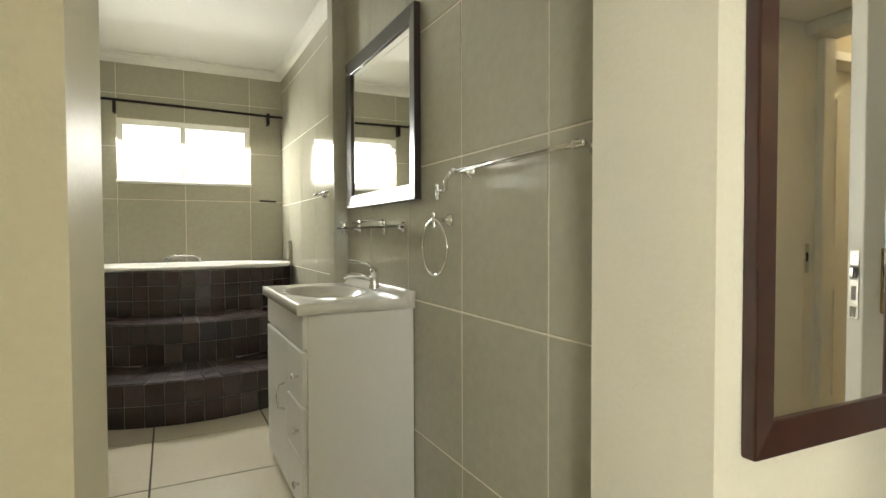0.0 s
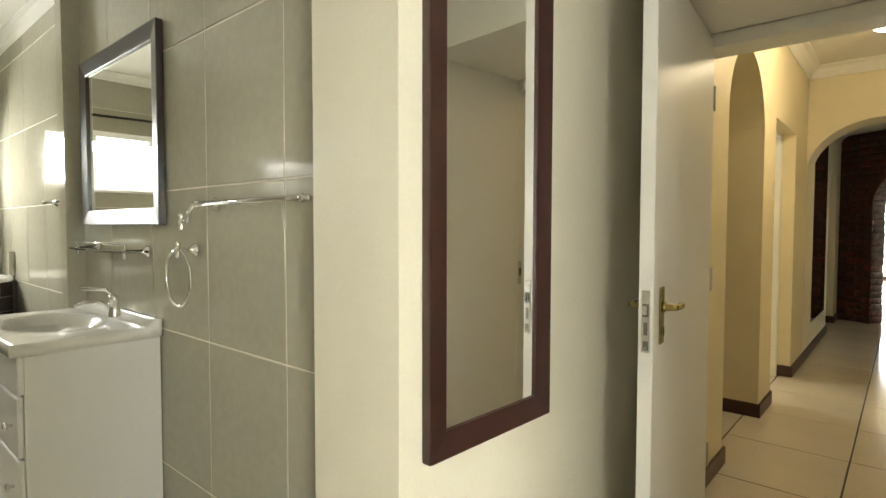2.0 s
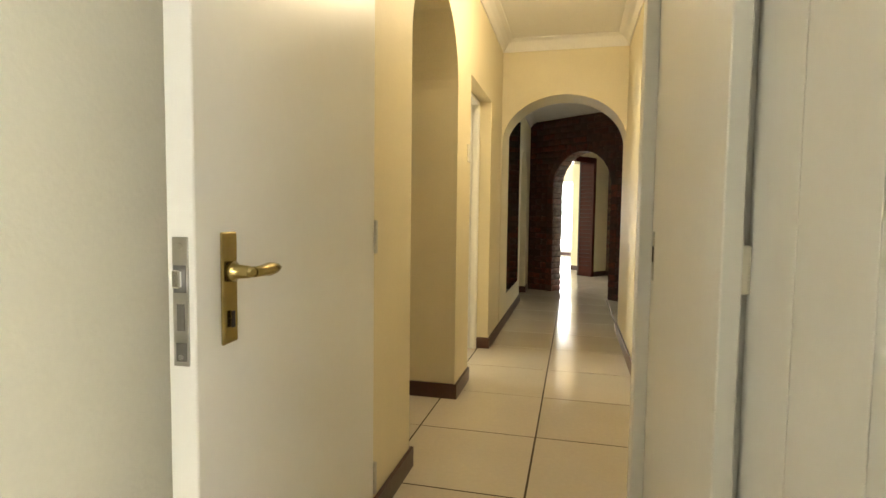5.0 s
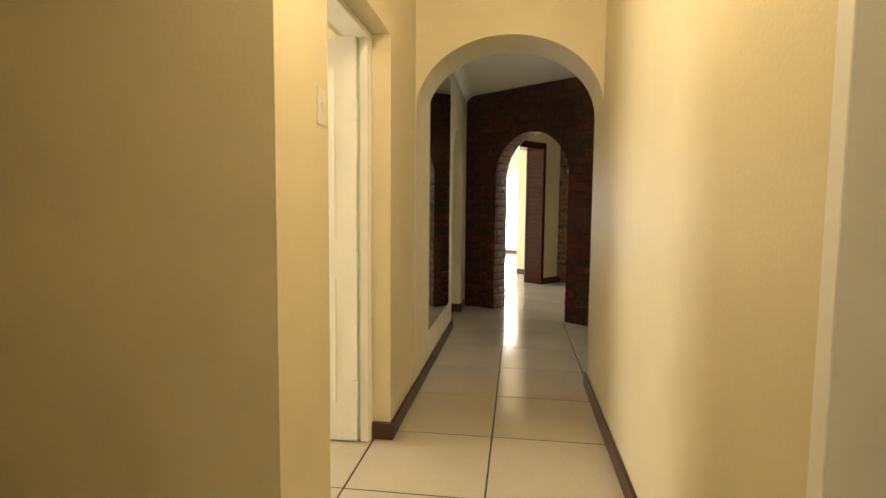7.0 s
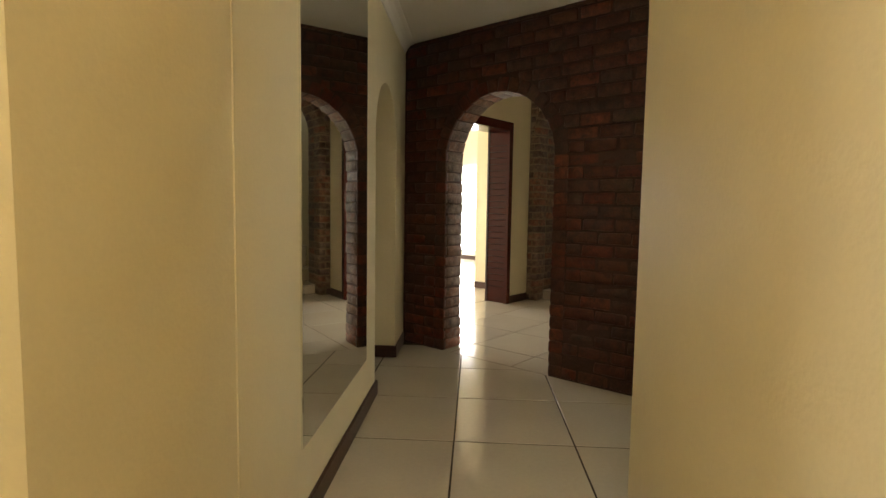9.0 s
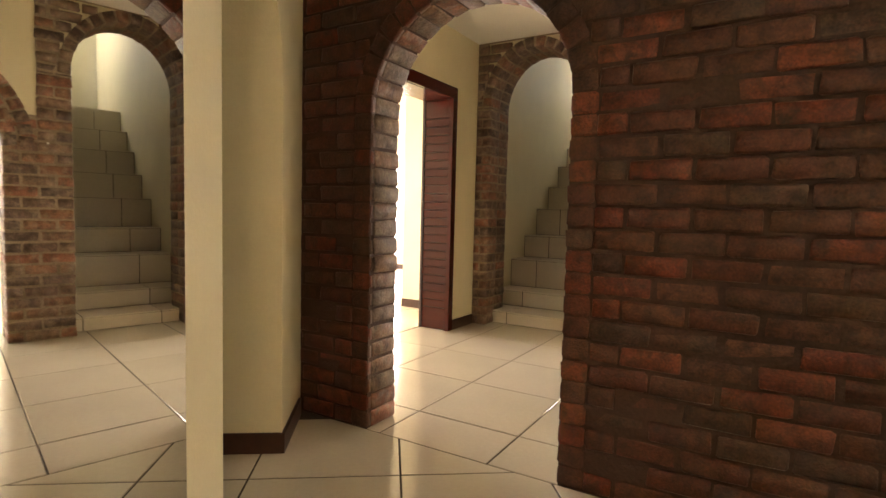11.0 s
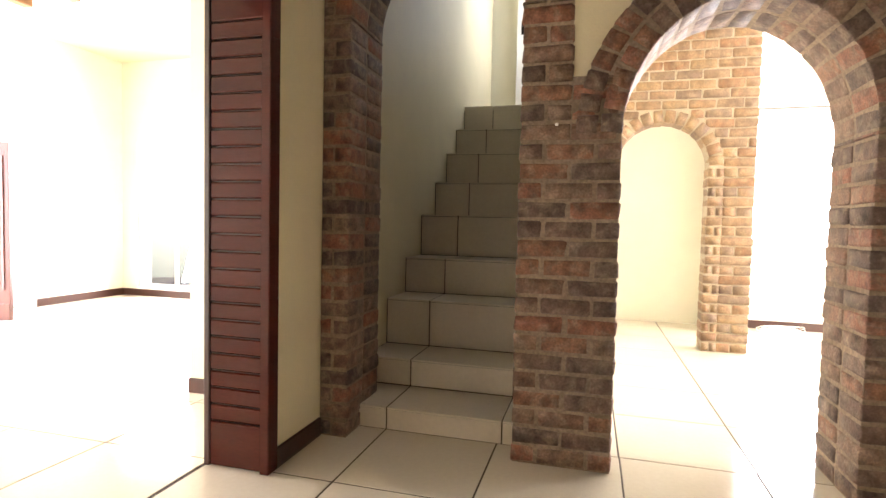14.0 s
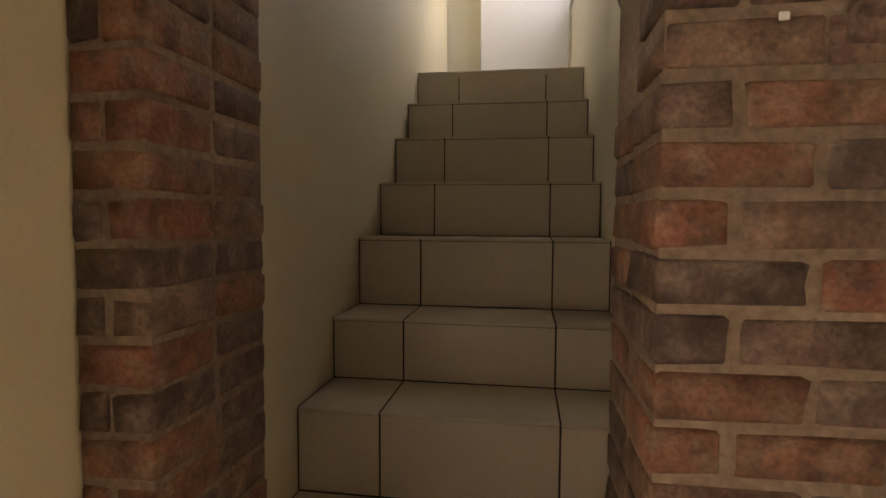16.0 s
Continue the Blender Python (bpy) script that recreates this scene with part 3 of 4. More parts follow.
window("window_10", Matrix.Translation((-4.1, 4.25, 0.85)) @ EAST, 1.2, 1.25, [0.0], "white framed side room window")
window("window_9", Matrix.Translation((2.9, -2.45, 0.8)) @ WEST, 2.1, 1.4, [0.0], "white framed bedroom window")


# ---- doors ----
def handle_set(parent, x, z, side):
    """A lever on a long plate on the face y = 0 of a door, on the given side (-1 or 1)."""
    y = side * 0.001
    pl = part("handle_plate", rounded(boxes((x - 0.02, x + 0.02, min(y, y + side * 0.006), max(y, y + side * 0.006), z - 0.11, z + 0.06)), 0.002, 1), BRASS, parent, "aged brass lock plate")
    bm = fresh()
    tube(bm, [(x, side * 0.006, z), (x, side * 0.04, z), (x + 0.006, side * 0.046, z)], 0.0085, 10)
    turned(bm, [(0.0, 0.0), (0.008, 0.001), (0.0085, 0.02), (0.011, 0.045), (0.0085, 0.07), (0.002, 0.088)], Matrix.Translation((x, side * 0.046, z)) @ Matrix.Rotation(math.pi / 2, 4, "Y"), 12)
    turned(bm, [(0.016, 0), (0.016, 0.006), (0.011, 0.01), (0.009, 0.03)], Matrix.Translation((x, side * 0.008, z)) @ Matrix.Rotation(-side * math.pi / 2, 4, "X"), 14)
    part("lever", bm, BRASS, pl, "brass lever handle", True)
    part("keyhole", boxes((x - 0.004, x + 0.004, min(side * 0.0095, side * 0.0115), max(side * 0.0095, side * 0.0115), z - 0.085, z - 0.06)), RUBBER, pl)


a, b = Vector((-0.622, 1.655, 0)), Vector((-0.541, 0.765, 0))
ang = math.atan2((a - b).y, (a - b).x)
door = thing("door_1", Matrix.Translation(b + Vector((0, 0, 0.008))) @ Matrix.Rotation(ang, 4, "Z"), "white flush door standing open, with mortice lock and brass lever", "door", kind="structure")
L = (a - b).length
part("door_leaf", rounded(boxes((0, L, -0.042, 0, 0, 2.03)), 0.002, 1), GLOSSWHITE, door)
lk = part("lock_plate", rounded(boxes((-0.003, 0.0, -0.033, -0.009, 0.905, 1.085)), 0.001, 1), STEEL, door, "worn steel lock face plate")
part("latch", rounded(boxes((-0.014, -0.003, -0.027, -0.015, 1.015, 1.04)), 0.002, 1), CHROME, lk)
part("bolt_slot", boxes((-0.0042, -0.003, -0.027, -0.016, 0.955, 0.992)), TARNISH, lk, "dark bolt slot")
part("latch_slot", boxes((-0.0042, -0.003, -0.03, -0.012, 1.008, 1.046)), TARNISH, lk, "dark latch slot")
part("scuff", rounded(boxes((-0.0045, -0.003, -0.03, -0.014, 0.912, 0.938)), 0.0005, 1), TARNISH, lk, "scratched dark patch")
for z in (0.918, 1.072):
    bm = turned(fresh(), [(0.005, 0), (0.004, 0.0015)], Matrix.Translation((-0.003, -0.021, z)) @ Matrix.Rotation(-math.pi / 2, 4, "Y"), 10)
    part("screw", bm, STEEL, lk)
for side, shift in ((-1, -0.042), (1, 0.0)):
    before = set(door.children)
    handle_set(door, 0.078, 1.03, side)
    for o in set(door.children) - before:
        o.location.y = shift
for z in (0.25, 1.0, 1.75):
    part("hinge", rounded(boxes((L - 0.004, L + 0.012, -0.05, -0.03, z, z + 0.1)), 0.002, 1), STEEL, door)

fr = thing("door_frame_1", Matrix(), "white enamelled frame of the open doorway", "door frame", kind="structure")
part("jamb", rounded(boxes((0.213, 0.25, 1.625, 1.79, 0, 2.03), (0.178, 0.213, 1.70, 1.775, 0, 2.0)), 0.002, 1), GLOSSWHITE, fr)
part("jamb", rounded(boxes((-0.67, -0.633, 1.625, 1.79, 0, 2.03)), 0.002, 1), GLOSSWHITE, fr)
part("head", rounded(boxes((-0.67, 0.25, 1.625, 1.79, 2.005, 2.06)), 0.002, 1), GLOSSWHITE, fr)
st = part("strike_plate", rounded(boxes((0.209, 0.213, 1.635, 1.66, 0.96, 1.09)), 0.001, 1), STEEL, fr, "worn steel strike plate")
part("slot", boxes((0.2075, 0.2092, 1.641, 1.654, 1.01, 1.05)), RUBBER, st)


def panel_door(name, m, w, h, label, hinge_x):
    """A moulded four-panel door in the xz plane, face towards -y."""
    ob = thing(name, m, label, "door", kind="structure")
    part("door_leaf", rounded(boxes((-w / 2, w / 2, 0, 0.04, 0, h)), 0.002, 1), GLOSSWHITE, ob)
    pw = (w - 0.33) / 2
    for cx in (-pw / 2 - 0.055, pw / 2 + 0.055):
        for z0, z1 in ((0.2, 0.84), (1.035, 1.88)):
            bm = frame_bm(pw, z1 - z0, 0.022, 0.008)
            bmesh.ops.translate(bm, vec=(cx, 0, z0), verts=bm.verts)
            part("panel_moulding", bm, GLOSSWHITE, ob)
            part("panel", rounded(boxes((cx - pw / 2 + 0.045, cx + pw / 2 - 0.045, -0.006, 0.0, z0 + 0.045, z1 - 0.045)), 0.005, 1), GLOSSWHITE, ob)
    for z in (0.22, 1.62):
        part("hinge", rounded(boxes((hinge_x - 0.016, hinge_x + 0.016, -0.012, -0.001, z, z + 0.1)), 0.002, 1), GLOSSWHITE, ob)
    return ob


panel_door("door_2", Matrix.Translation((-1.225, 4.525, 0.01)), 0.77, 2.02, "white moulded panel door standing open into a side room", 0.377)
f2 = thing("door_frame_2", Matrix(), "white door frame in the cream passage wall", "door frame", kind="structure")
part("jamb", rounded(boxes((-0.90, -0.78, 4.562, 4.598, 0, 2.03), (-0.83, -0.785, 4.545, 4.5625, 0, 2.03)), 0.002, 1), GLOSSWHITE, f2)
part("jamb", rounded(boxes((-0.90, -0.78, 3.702, 3.74, 0, 2.03)), 0.002, 1), GLOSSWHITE, f2)
part("head", rounded(boxes((-0.90, -0.78, 3.702, 4.598, 2.03, 2.058)), 0.002, 1), GLOSSWHITE, f2)
panel_door("door_3", Matrix.Translation((0.545, 2.43, 0.01)) @ WEST, 0.77, 2.02, "closed white moulded panel door in the passage", 0.365)
f3 = thing("door_frame_3", Matrix(), "white door frame in the cream passage wall", "door frame", kind="structure")
part("jamb", rounded(boxes((0.428, 0.595, 2.0, 2.045, 0, 2.06)), 0.002, 1), GLOSSWHITE, f3)
part("jamb", rounded(boxes((0.428, 0.595, 2.815, 2.86, 0, 2.06)), 0.002, 1), GLOSSWHITE, f3)
part("head", rounded(boxes((0.428, 0.595, 2.0, 2.86, 2.03, 2.075)), 0.002, 1), GLOSSWHITE, f3)
d4 = thing("door_4", TURN @ Matrix.Translation((-5.715, 13.44, 2.32)), "closed white flush door at the head of the stairs", "door", kind="structure")
part("door_leaf", rounded(boxes((0, 0.82, -0.04, -0.001, 0, 2.02)), 0.003, 1), VANITY, d4)
part("handle_plate", rounded(boxes((0.05, 0.085, -0.046, -0.04, 1.14, 1.3)), 0.002, 1), IRON, d4, "dark lock plate")
part("lever", tube(fresh(), [(0.068, -0.046, 1.25), (0.068, -0.08, 1.25), (0.16, -0.085, 1.25)], 0.009), IRON, d4, "dark lever handle", True)

# ---- built-in cupboards of the dressing passage ----
structure("bulkhead", boxes((-0.64, 0.2065, 0.97, 1.622, 2.062, 2.598)), GLOSSWHITE, None, "white boxed-in bulkhead over the doorway", "bulkhead")
for i in range(2):
    y1 = 0.992 - i * 0.52
    cb = thing("cupboard", Matrix.Translation((0.248, y1 - 0.26, 0)) @ WEST, "built-in cupboard with white grooved doors beside the doorway", "cupboard", "dressing cupboards")
    part("body", boxes((-0.26, 0.26, 0.022, 0.55, 0, 2.58)), GLOSSWHITE, cb)
    for z0, z1 in ((0.08, 2.0), (2.03, 2.56)):
        d = part("cupboard_door", rounded(boxes((-0.257, 0.257, 0.0, 0.02, z0, z1)), 0.003, 1), GLOSSWHITE, cb)
        for gx in (-0.085, 0.085):
            part("bead", rounded(boxes((gx - 0.003, gx + 0.003, -0.0015, 0.0, z0 + 0.02, z1 - 0.02)), 0.001, 1), GLOSSWHITE, d)
    for z in (0.3, 1.02, 1.75) if i == 0 else ():
        part("hinge", rounded(boxes((-0.262, -0.235, -0.016, 0.0, z, z + 0.07)), 0.005, 2), SWITCH, cb, "white surface hinge")
ep = thing("cupboard_end_panel", Matrix(), "white enamelled end panel between cupboard and doorway", "panel")
part("panel", rounded(boxes((0.208, 0.236, 0.965, 1.62, 0, 2.58)), 0.002, 1), GLOSSWHITE, ep)
part("return_board", rounded(boxes((0.2365, 0.86, 0.997, 1.06, 0, 2.58)), 0.002, 1), GLOSSWHITE, ep)


# ---- bathroom ----
BY = -0.68
bath = thing("bath_surround", Matrix(), "built-in corner bath with three curved steps in dark plum tiles", "bath")
TIERS = [(-4.95, 1.22, 0.0, 0.26), (-5.35, 1.11, 0.26, 0.53), (-6.0, 1.25, 0.53, 0.86)]


def arc_slab(cx, r, z0, z1, y0=-1.75, y1=0.2, back=-5.6, n=30):
    bm = fresh()
    ring = []
    for i in range(n + 1):
        y = y0 + (y1 - y0) * i / n
        k = r * r - (y - BY) ** 2
        ring.append((max(back + 0.02, cx + math.sqrt(max(k, 0.02))), y))
    pts = ring + [(back, y1), (back, y0)]
    lo, hi = [bm.verts.new((x, y, z0)) for x, y in pts], [bm.verts.new((x, y, z1)) for x, y in pts]
    bm.faces.new(hi)
    bm.faces.new(lo[::-1])
    for i in range(len(pts)):
        j = (i + 1) % len(pts)
        bm.faces.new((lo[i], lo[j], hi[j], hi[i]))
    return bm


for cx, r, z0, z1 in TIERS:
    part("tier", arc_slab(cx, r, z0, z1), DARKGROUT, bath, "curved step bedded in grey grout")


def arc_piece(r0, r1, da, z0, z1):
    """A small tile bent round the middle (0, 0): from radius r0 to r1, over the angle da."""
    key = ("arc", round(r0, 4), round(r1, 4), round(da, 5), round(z1 - z0, 4))
    if key not in SHARED:
        bm = fresh()
        vs = [bm.verts.new((r * math.cos(s * da / 2), r * math.sin(s * da / 2), z)) for z in (0, z1 - z0) for r, s in ((r0, -1), (r1, -1), (r1, 1), (r0, 1))]
        for f in ((0, 3, 2, 1), (4, 5, 6, 7), (0, 1, 5, 4), (1, 2, 6, 5), (2, 3, 7, 6), (3, 0, 4, 7)):
            bm.faces.new([vs[i] for i in f])
        bmesh.ops.bevel(bm, geom=bm.edges[:], offset=0.0022, segments=1, affect="EDGES")
        me = bpy.data.meshes.new("bath_tile")
        bm.to_mesh(me)
        bm.free()
        me.materials.append(DARKTILE)
        SHARED[key] = me
    return SHARED[key]


for ti, (cx, r, z0, z1) in enumerate(TIERS):
    rows = 3 if ti == 2 else 2
    hz = (z1 - z0) / rows
    da = 0.108 / r
    count = int(1.35 / da)
    for k in range(-count, count + 1):
        ang = k * da
        y = BY + r * math.sin(ang)
        if abs(ang) > 1.3 or y < -1.72 or y > 0.17:
            continue
        for j in range(rows):
            ob = new("bath_tile", arc_piece(r - 0.006, r + 0.006, da - 0.006 / r, 0, hz - 0.006))
            ob.matrix_world = Matrix.Translation((cx, BY, z0 + j * hz + 0.003)) @ Matrix.Rotation(ang, 4, "Z")
            ob.parent = bath
        nxt = TIERS[ti + 1] if ti < 2 else None
        for j in range(5):
            ra, rb = r + 0.004 - (j + 1) * 0.108, r + 0.004 - j * 0.108 - 0.006
            xm, ym = cx + (ra + rb) / 2 * math.cos(ang), BY + (ra + rb) / 2 * math.sin(ang)
            edge = nxt[0] + math.sqrt(max(0.0, nxt[1] ** 2 - (ym - BY) ** 2)) if nxt else -5.2
            if ra < 0.3 or xm < edge or (nxt is None and j > 1):
                continue
            ob = new("bath_tile", arc_piece(ra, rb, da - 0.006 / r, 0, 0.008))
            ob.matrix_world = Matrix.Translation((cx, BY, z1 - 0.002)) @ Matrix.Rotation(ang, 4, "Z")
            ob.parent = bath

bm = fresh()
rings = []
for sx, sy, z in ((0.36, 0.92, 0.862), (0.37, 0.93, 0.885), (0.355, 0.915, 0.897), (0.31, 0.86, 0.893), (0.29, 0.83, 0.84), (0.24, 0.72, 0.6), (0.15, 0.5, 0.5)):
    rings.append([bm.verts.new((-5.18 + sx * math.copysign(abs(math.cos(t)) ** 0.75, math.cos(t)), -0.75 + sy * math.copysign(abs(math.sin(t)) ** 0.75, math.sin(t)), z))
                  for t in [i * 2 * math.pi / 48 for i in range(48)]])
for p, q in zip(rings, rings[1:]):
    for k in range(48):
        bm.faces.new((p[k], p[(k + 1) % 48], q[(k + 1) % 48], q[k]))
bm.faces.new(rings[-1])
tub = tagged(link("bathtub", bm, PORCELAIN, None, True), "white acrylic oval bathtub set into the dark tiled surround", "bathtub")
bm = tube(fresh(), [(-5.47, -0.82, 0.895), (-5.44, -0.82, 0.935), (-5.43, -0.78, 0.95), (-5.43, -0.6, 0.95), (-5.44, -0.56, 0.935), (-5.47, -0.56, 0.895)], 0.011)
part("grab_handle", bm, CHROME, tub, "chrome grab handle", True)

# wall tiles
def wall_tiles(parent, along, ss, zs, d, into, gap=0.006):
    """Glazed wall tiles on a face; into: the way they stand proud."""
    for s0, s1 in zip(ss, ss[1:]):
        for z0, z1 in zip(zs, zs[1:]):
            w, h = s1 - s0 - gap, z1 - z0 - gap
            key = ("wt", round(w, 4), round(h, 4))
            if key not in SHARED:
                bm = boxes((-w / 2, w / 2, -0.01, 0, -h / 2, h / 2))
                bmesh.ops.bevel(bm, geom=[e for e in bm.edges if all(v.co.y < -0.009 for v in e.verts)], offset=0.002, segments=1, affect="EDGES")
                me = bpy.data.meshes.new("wall_tile")
                bm.to_mesh(me)
                bm.free()
                me.materials.append(WALLTILE)
                SHARED[key] = me
            ob = new("wall_tile", SHARED[key])
            turn = Matrix() if (along == "x" and into < 0) else (EAST if along == "y" else Matrix.Rotation(math.pi, 4, "Z"))
            place = ((s0 + s1) / 2, d, (z0 + z1) / 2) if along == "x" else (d, (s0 + s1) / 2, (z0 + z1) / 2)
            ob.matrix_world = Matrix.Translation(place) @ turn
            ob.parent = parent


ZT = [0.0, 0.30, 0.86, 1.415, 1.96, 2.5, 2.7]
wall_tiles(bpy.data.objects["wall_vanity"], "x", [-3.2, -2.8, -2.32, -1.84, -1.35, -1.07], ZT, 0.13, -1)
wall_tiles(bpy.data.objects["wall_bath_north"], "x", [-5.6, -5.2, -4.72, -4.24, -3.78, -3.3], ZT, 0.2, -1)
wall_tiles(bpy.data.objects["wall_window"], "y", [-1.75, -1.19], [0.86, 1.45, 1.905, 2.36, 2.7], -5.6, 1)
wall_tiles(bpy.data.objects["wall_window"], "y", [-0.1, 0.2], [0.86, 1.45, 1.905, 2.36, 2.7], -5.6, 1)
wall_tiles(bpy.data.objects["wall_window"], "y", [-1.19, -0.66, -0.1], [0.86, 1.45, 1.62], -5.6, 1)
wall_tiles(bpy.data.objects["wall_window"], "y", [-1.19, -0.66, -0.1], [2.15, 2.36, 2.7], -5.6, 1)

# wash stand
van = thing("vanity_unit", Matrix.Translation((-2.24, 0.115, 0)), "white wash stand with drawers, door and moulded basin top", "vanity unit")
part("body", rounded(boxes((-0.82, -0.01, -0.45, 0.0, 0.0, 0.825)), 0.003, 1), VANITY, van)
part("front_rail", rounded(boxes((-0.82, -0.01, -0.468, -0.45, 0.69, 0.825)), 0.003, 1), VANITY, van)
d = part("cabinet_door", rounded(boxes((-0.815, -0.31, -0.472, -0.452, 0.04, 0.68)), 0.006, 2), VANITY, van)
bm = tube(fresh(), [(-0.37, -0.47, 0.36), (-0.37, -0.5, 0.37), (-0.37, -0.505, 0.42), (-0.37, -0.5, 0.47), (-0.37, -0.47, 0.48)], 0.006)
part("handle", bm, CHROME, d, "chrome bow handle", True)
for z0, z1 in ((0.04, 0.245), (0.255, 0.46), (0.47, 0.68)):
    d = part("drawer_front", rounded(boxes((-0.302, -0.012, -0.472, -0.452, z0, z1)), 0.006, 2), VANITY, van)
    bm = turned(fresh(), [(0.006, 0), (0.006, 0.012), (0.015, 0.018), (0.016, 0.024), (0.008, 0.028)], Matrix.Translation((-0.08, -0.472, (z0 + z1) / 2)) @ Matrix.Rotation(math.pi / 2, 4, "X"), 14)
    part("knob", bm, CHROME, d, "chrome knob", True)
bm = fresh()
NX, NY = 40, 26
grid = []
for j in range(NY + 1):
    row = []
    for i in range(NX + 1):
        x, y = -0.84 + 0.85 * i / NX, -0.49 + 0.49 * j / NY
        e = ((x + 0.42) / 0.27) ** 2 + ((y + 0.27) / 0.165) ** 2
        z = 0.87 - 0.11 * max(0.0, 1 - e) ** 0.6
        if 1.0 < e < 1.35:
            z += 0.004
        if y > -0.05:
            z += min(0.03, (y + 0.05) * 1.4)
        row.append(bm.verts.new((x, y, z)))
    grid.append(row)
for j in range(NY):
    for i in range(NX):
        bm.faces.new((grid[j][i], grid[j][i + 1], grid[j + 1][i + 1], grid[j + 1][i]))
edge = grid[0] + [r[-1] for r in grid[1:]] + grid[-1][-2::-1] + [r[0] for r in grid[-2:0:-1]]
low = [bm.verts.new((v.co.x * 0.995 - 0.002, v.co.y, 0.828)) for v in edge]
for k in range(len(edge)):
    n = (k + 1) % len(edge)
    bm.faces.new((edge[k], low[k], low[n], edge[n]))
bm.faces.new(low)
part("basin_top", bm, PORCELAIN, van, "white moulded top with oval basin", True)
tap = thing("basin_mixer", Matrix.Translation((-2.5, 0.03, 0.882)), "chrome lever basin mixer standing on the wash stand", "tap")
part("body", turned(fresh(), [(0.027, 0), (0.026, 0.012), (0.021, 0.03), (0.02, 0.075), (0.023, 0.082), (0.02, 0.1)]), CHROME, tap, "", True)
part("spout", tube(fresh(), [(0, 0, 0.05), (-0.02, -0.05, 0.07), (-0.04, -0.1, 0.072), (-0.05, -0.13, 0.06)], 0.011), CHROME, tap, "", True)
part("lever", tube(fresh(), [(0, 0.0, 0.1), (-0.01, -0.03, 0.125), (-0.04, -0.11, 0.135)], 0.008), CHROME, tap, "", True)


def mirror(name, m, w, h, t, depth, mat, label):
    ob = thing(name, m, label, "mirror")
    part("frame", rounded(frame_bm(w, h, t, depth), 0.004, 2), mat, ob)
    part("glass", boxes((-w / 2 + t - 0.004, w / 2 - t + 0.004, -0.012, -0.006, t - 0.004, h - t + 0.004)), MIRROR, ob, "silvered mirror glass")
    return ob


mirror("wall_mirror", Matrix.Translation((-2.64, 0.116, 1.28)), 0.94, 0.8, 0.07, 0.03, BLACKWOOD, "mirror in a near-black wooden frame above the wash stand")
mirror("tall_mirror", Matrix.Translation((-0.757, 0.332, 0.742)) @ Matrix.Rotation(radians(-2.8), 4, "Z") @ EAST, 0.485, 1.25, 0.062, 0.028, MIRRORWOOD, "tall mirror in a dark red mahogany frame on the passage wall")
hm = thing("lobby_mirror", Matrix.Translation((LX + 0.001, 6.33, 0.31)) @ EAST, "large frameless wall mirror facing the brick arch", "mirror")
part("glass", rounded(boxes((-0.57, 0.57, -0.008, 0.0, 0.0, 2.05)), 0.0015, 1), MIRROR, hm)


def bracket(bm, x, z, out=0.065):
    m = Matrix.Translation((x, 0, z)) @ Matrix.Rotation(math.pi / 2, 4, "X")
    turned(bm, [(0.024, 0), (0.024, 0.005), (0.014, 0.012), (0.008, 0.025), (0.008, out - 0.012), (0.013, out), (0.008, out + 0.012)], m, 14)


def finial(bm, x, y, z):
    turned(bm, [(0.005, -0.03), (0.011, -0.022), (0.006, -0.014), (0.012, 0), (0.006, 0.014), (0.011, 0.022), (0.005, 0.03)], Matrix.Translation((x, y, z)), 12)


def towel_rail(m, w, label):
    ob = thing("towel_rail", m, label, "towel rail")
    part("rail", tube(fresh(), [(-w / 2 - 0.03, -0.066, 0), (w / 2 + 0.03, -0.066, 0)], 0.008), CHROME, ob, "", True)
    for x in (-w / 2, w / 2):
        bm = fresh()
        bracket(bm, x, 0)
        part("bracket", bm, CHROME, ob, "", True)
    return ob


tr = towel_rail(Matrix.Translation((-1.46, 0.117, 1.35)), 0.6, "chrome towel rail on the grey tiles")
bm = tube(fresh(), [(-0.32, -0.066, 0), (-0.36, -0.07, -0.03), (-0.38, -0.06, -0.055), (-0.43, -0.06, -0.06)], 0.008)
finial(bm, -0.44, -0.06, -0.06)
part("scroll_arm", bm, CHROME, tr, "", True)
towel_rail(Matrix.Translation((-3.75, 0.19, 1.42)), 0.42, "short chrome towel rail on the tiles beside the bath")
ring = thing("towel_ring", Matrix.Translation((-1.96, 0.117, 1.19)), "chrome towel ring hanging below the rail", "towel ring")
bm = fresh()
bracket(bm, 0.04, 0)
finial(bm, 0.04, -0.065, 0)
part("bracket", bm, CHROME, ring, "", True)
part("ring", tube(fresh(), [(0.04 + 0.1 * math.sin(t), -0.066, -0.1 + 0.1 * math.cos(t)) for t in [i * 2 * math.pi / 32 for i in range(32)]], 0.006, 8, True), CHROME, ring, "", True)
shelf = thing("glass_shelf", Matrix.Translation((-2.66, 0.117, 1.17)), "glass shelf on chrome brackets below the mirror", "shelf")
part("shelf_glass", rounded(boxes((-0.33, 0.33, -0.12, -0.01, -0.004, 0.004)), 0.002, 1), GLASS, shelf)
for x in (-0.3, 0.3):
    bm = fresh()
    bracket(bm, x, 0.0, 0.09)
    finial(bm, x, -0.09, 0.0)
    part("bracket", bm, CHROME, shelf, "", True)
part("gallery_rail", tube(fresh(), [(-0.33, -0.1, 0.03), (0.33, -0.1, 0.03)], 0.005), CHROME, shelf, "", True)
rod = thing("curtain_rod", Matrix.Translation((-5.52, -0.6, 2.27)) @ EAST, "black wrought iron curtain rod with scroll end above the window", "curtain rod")
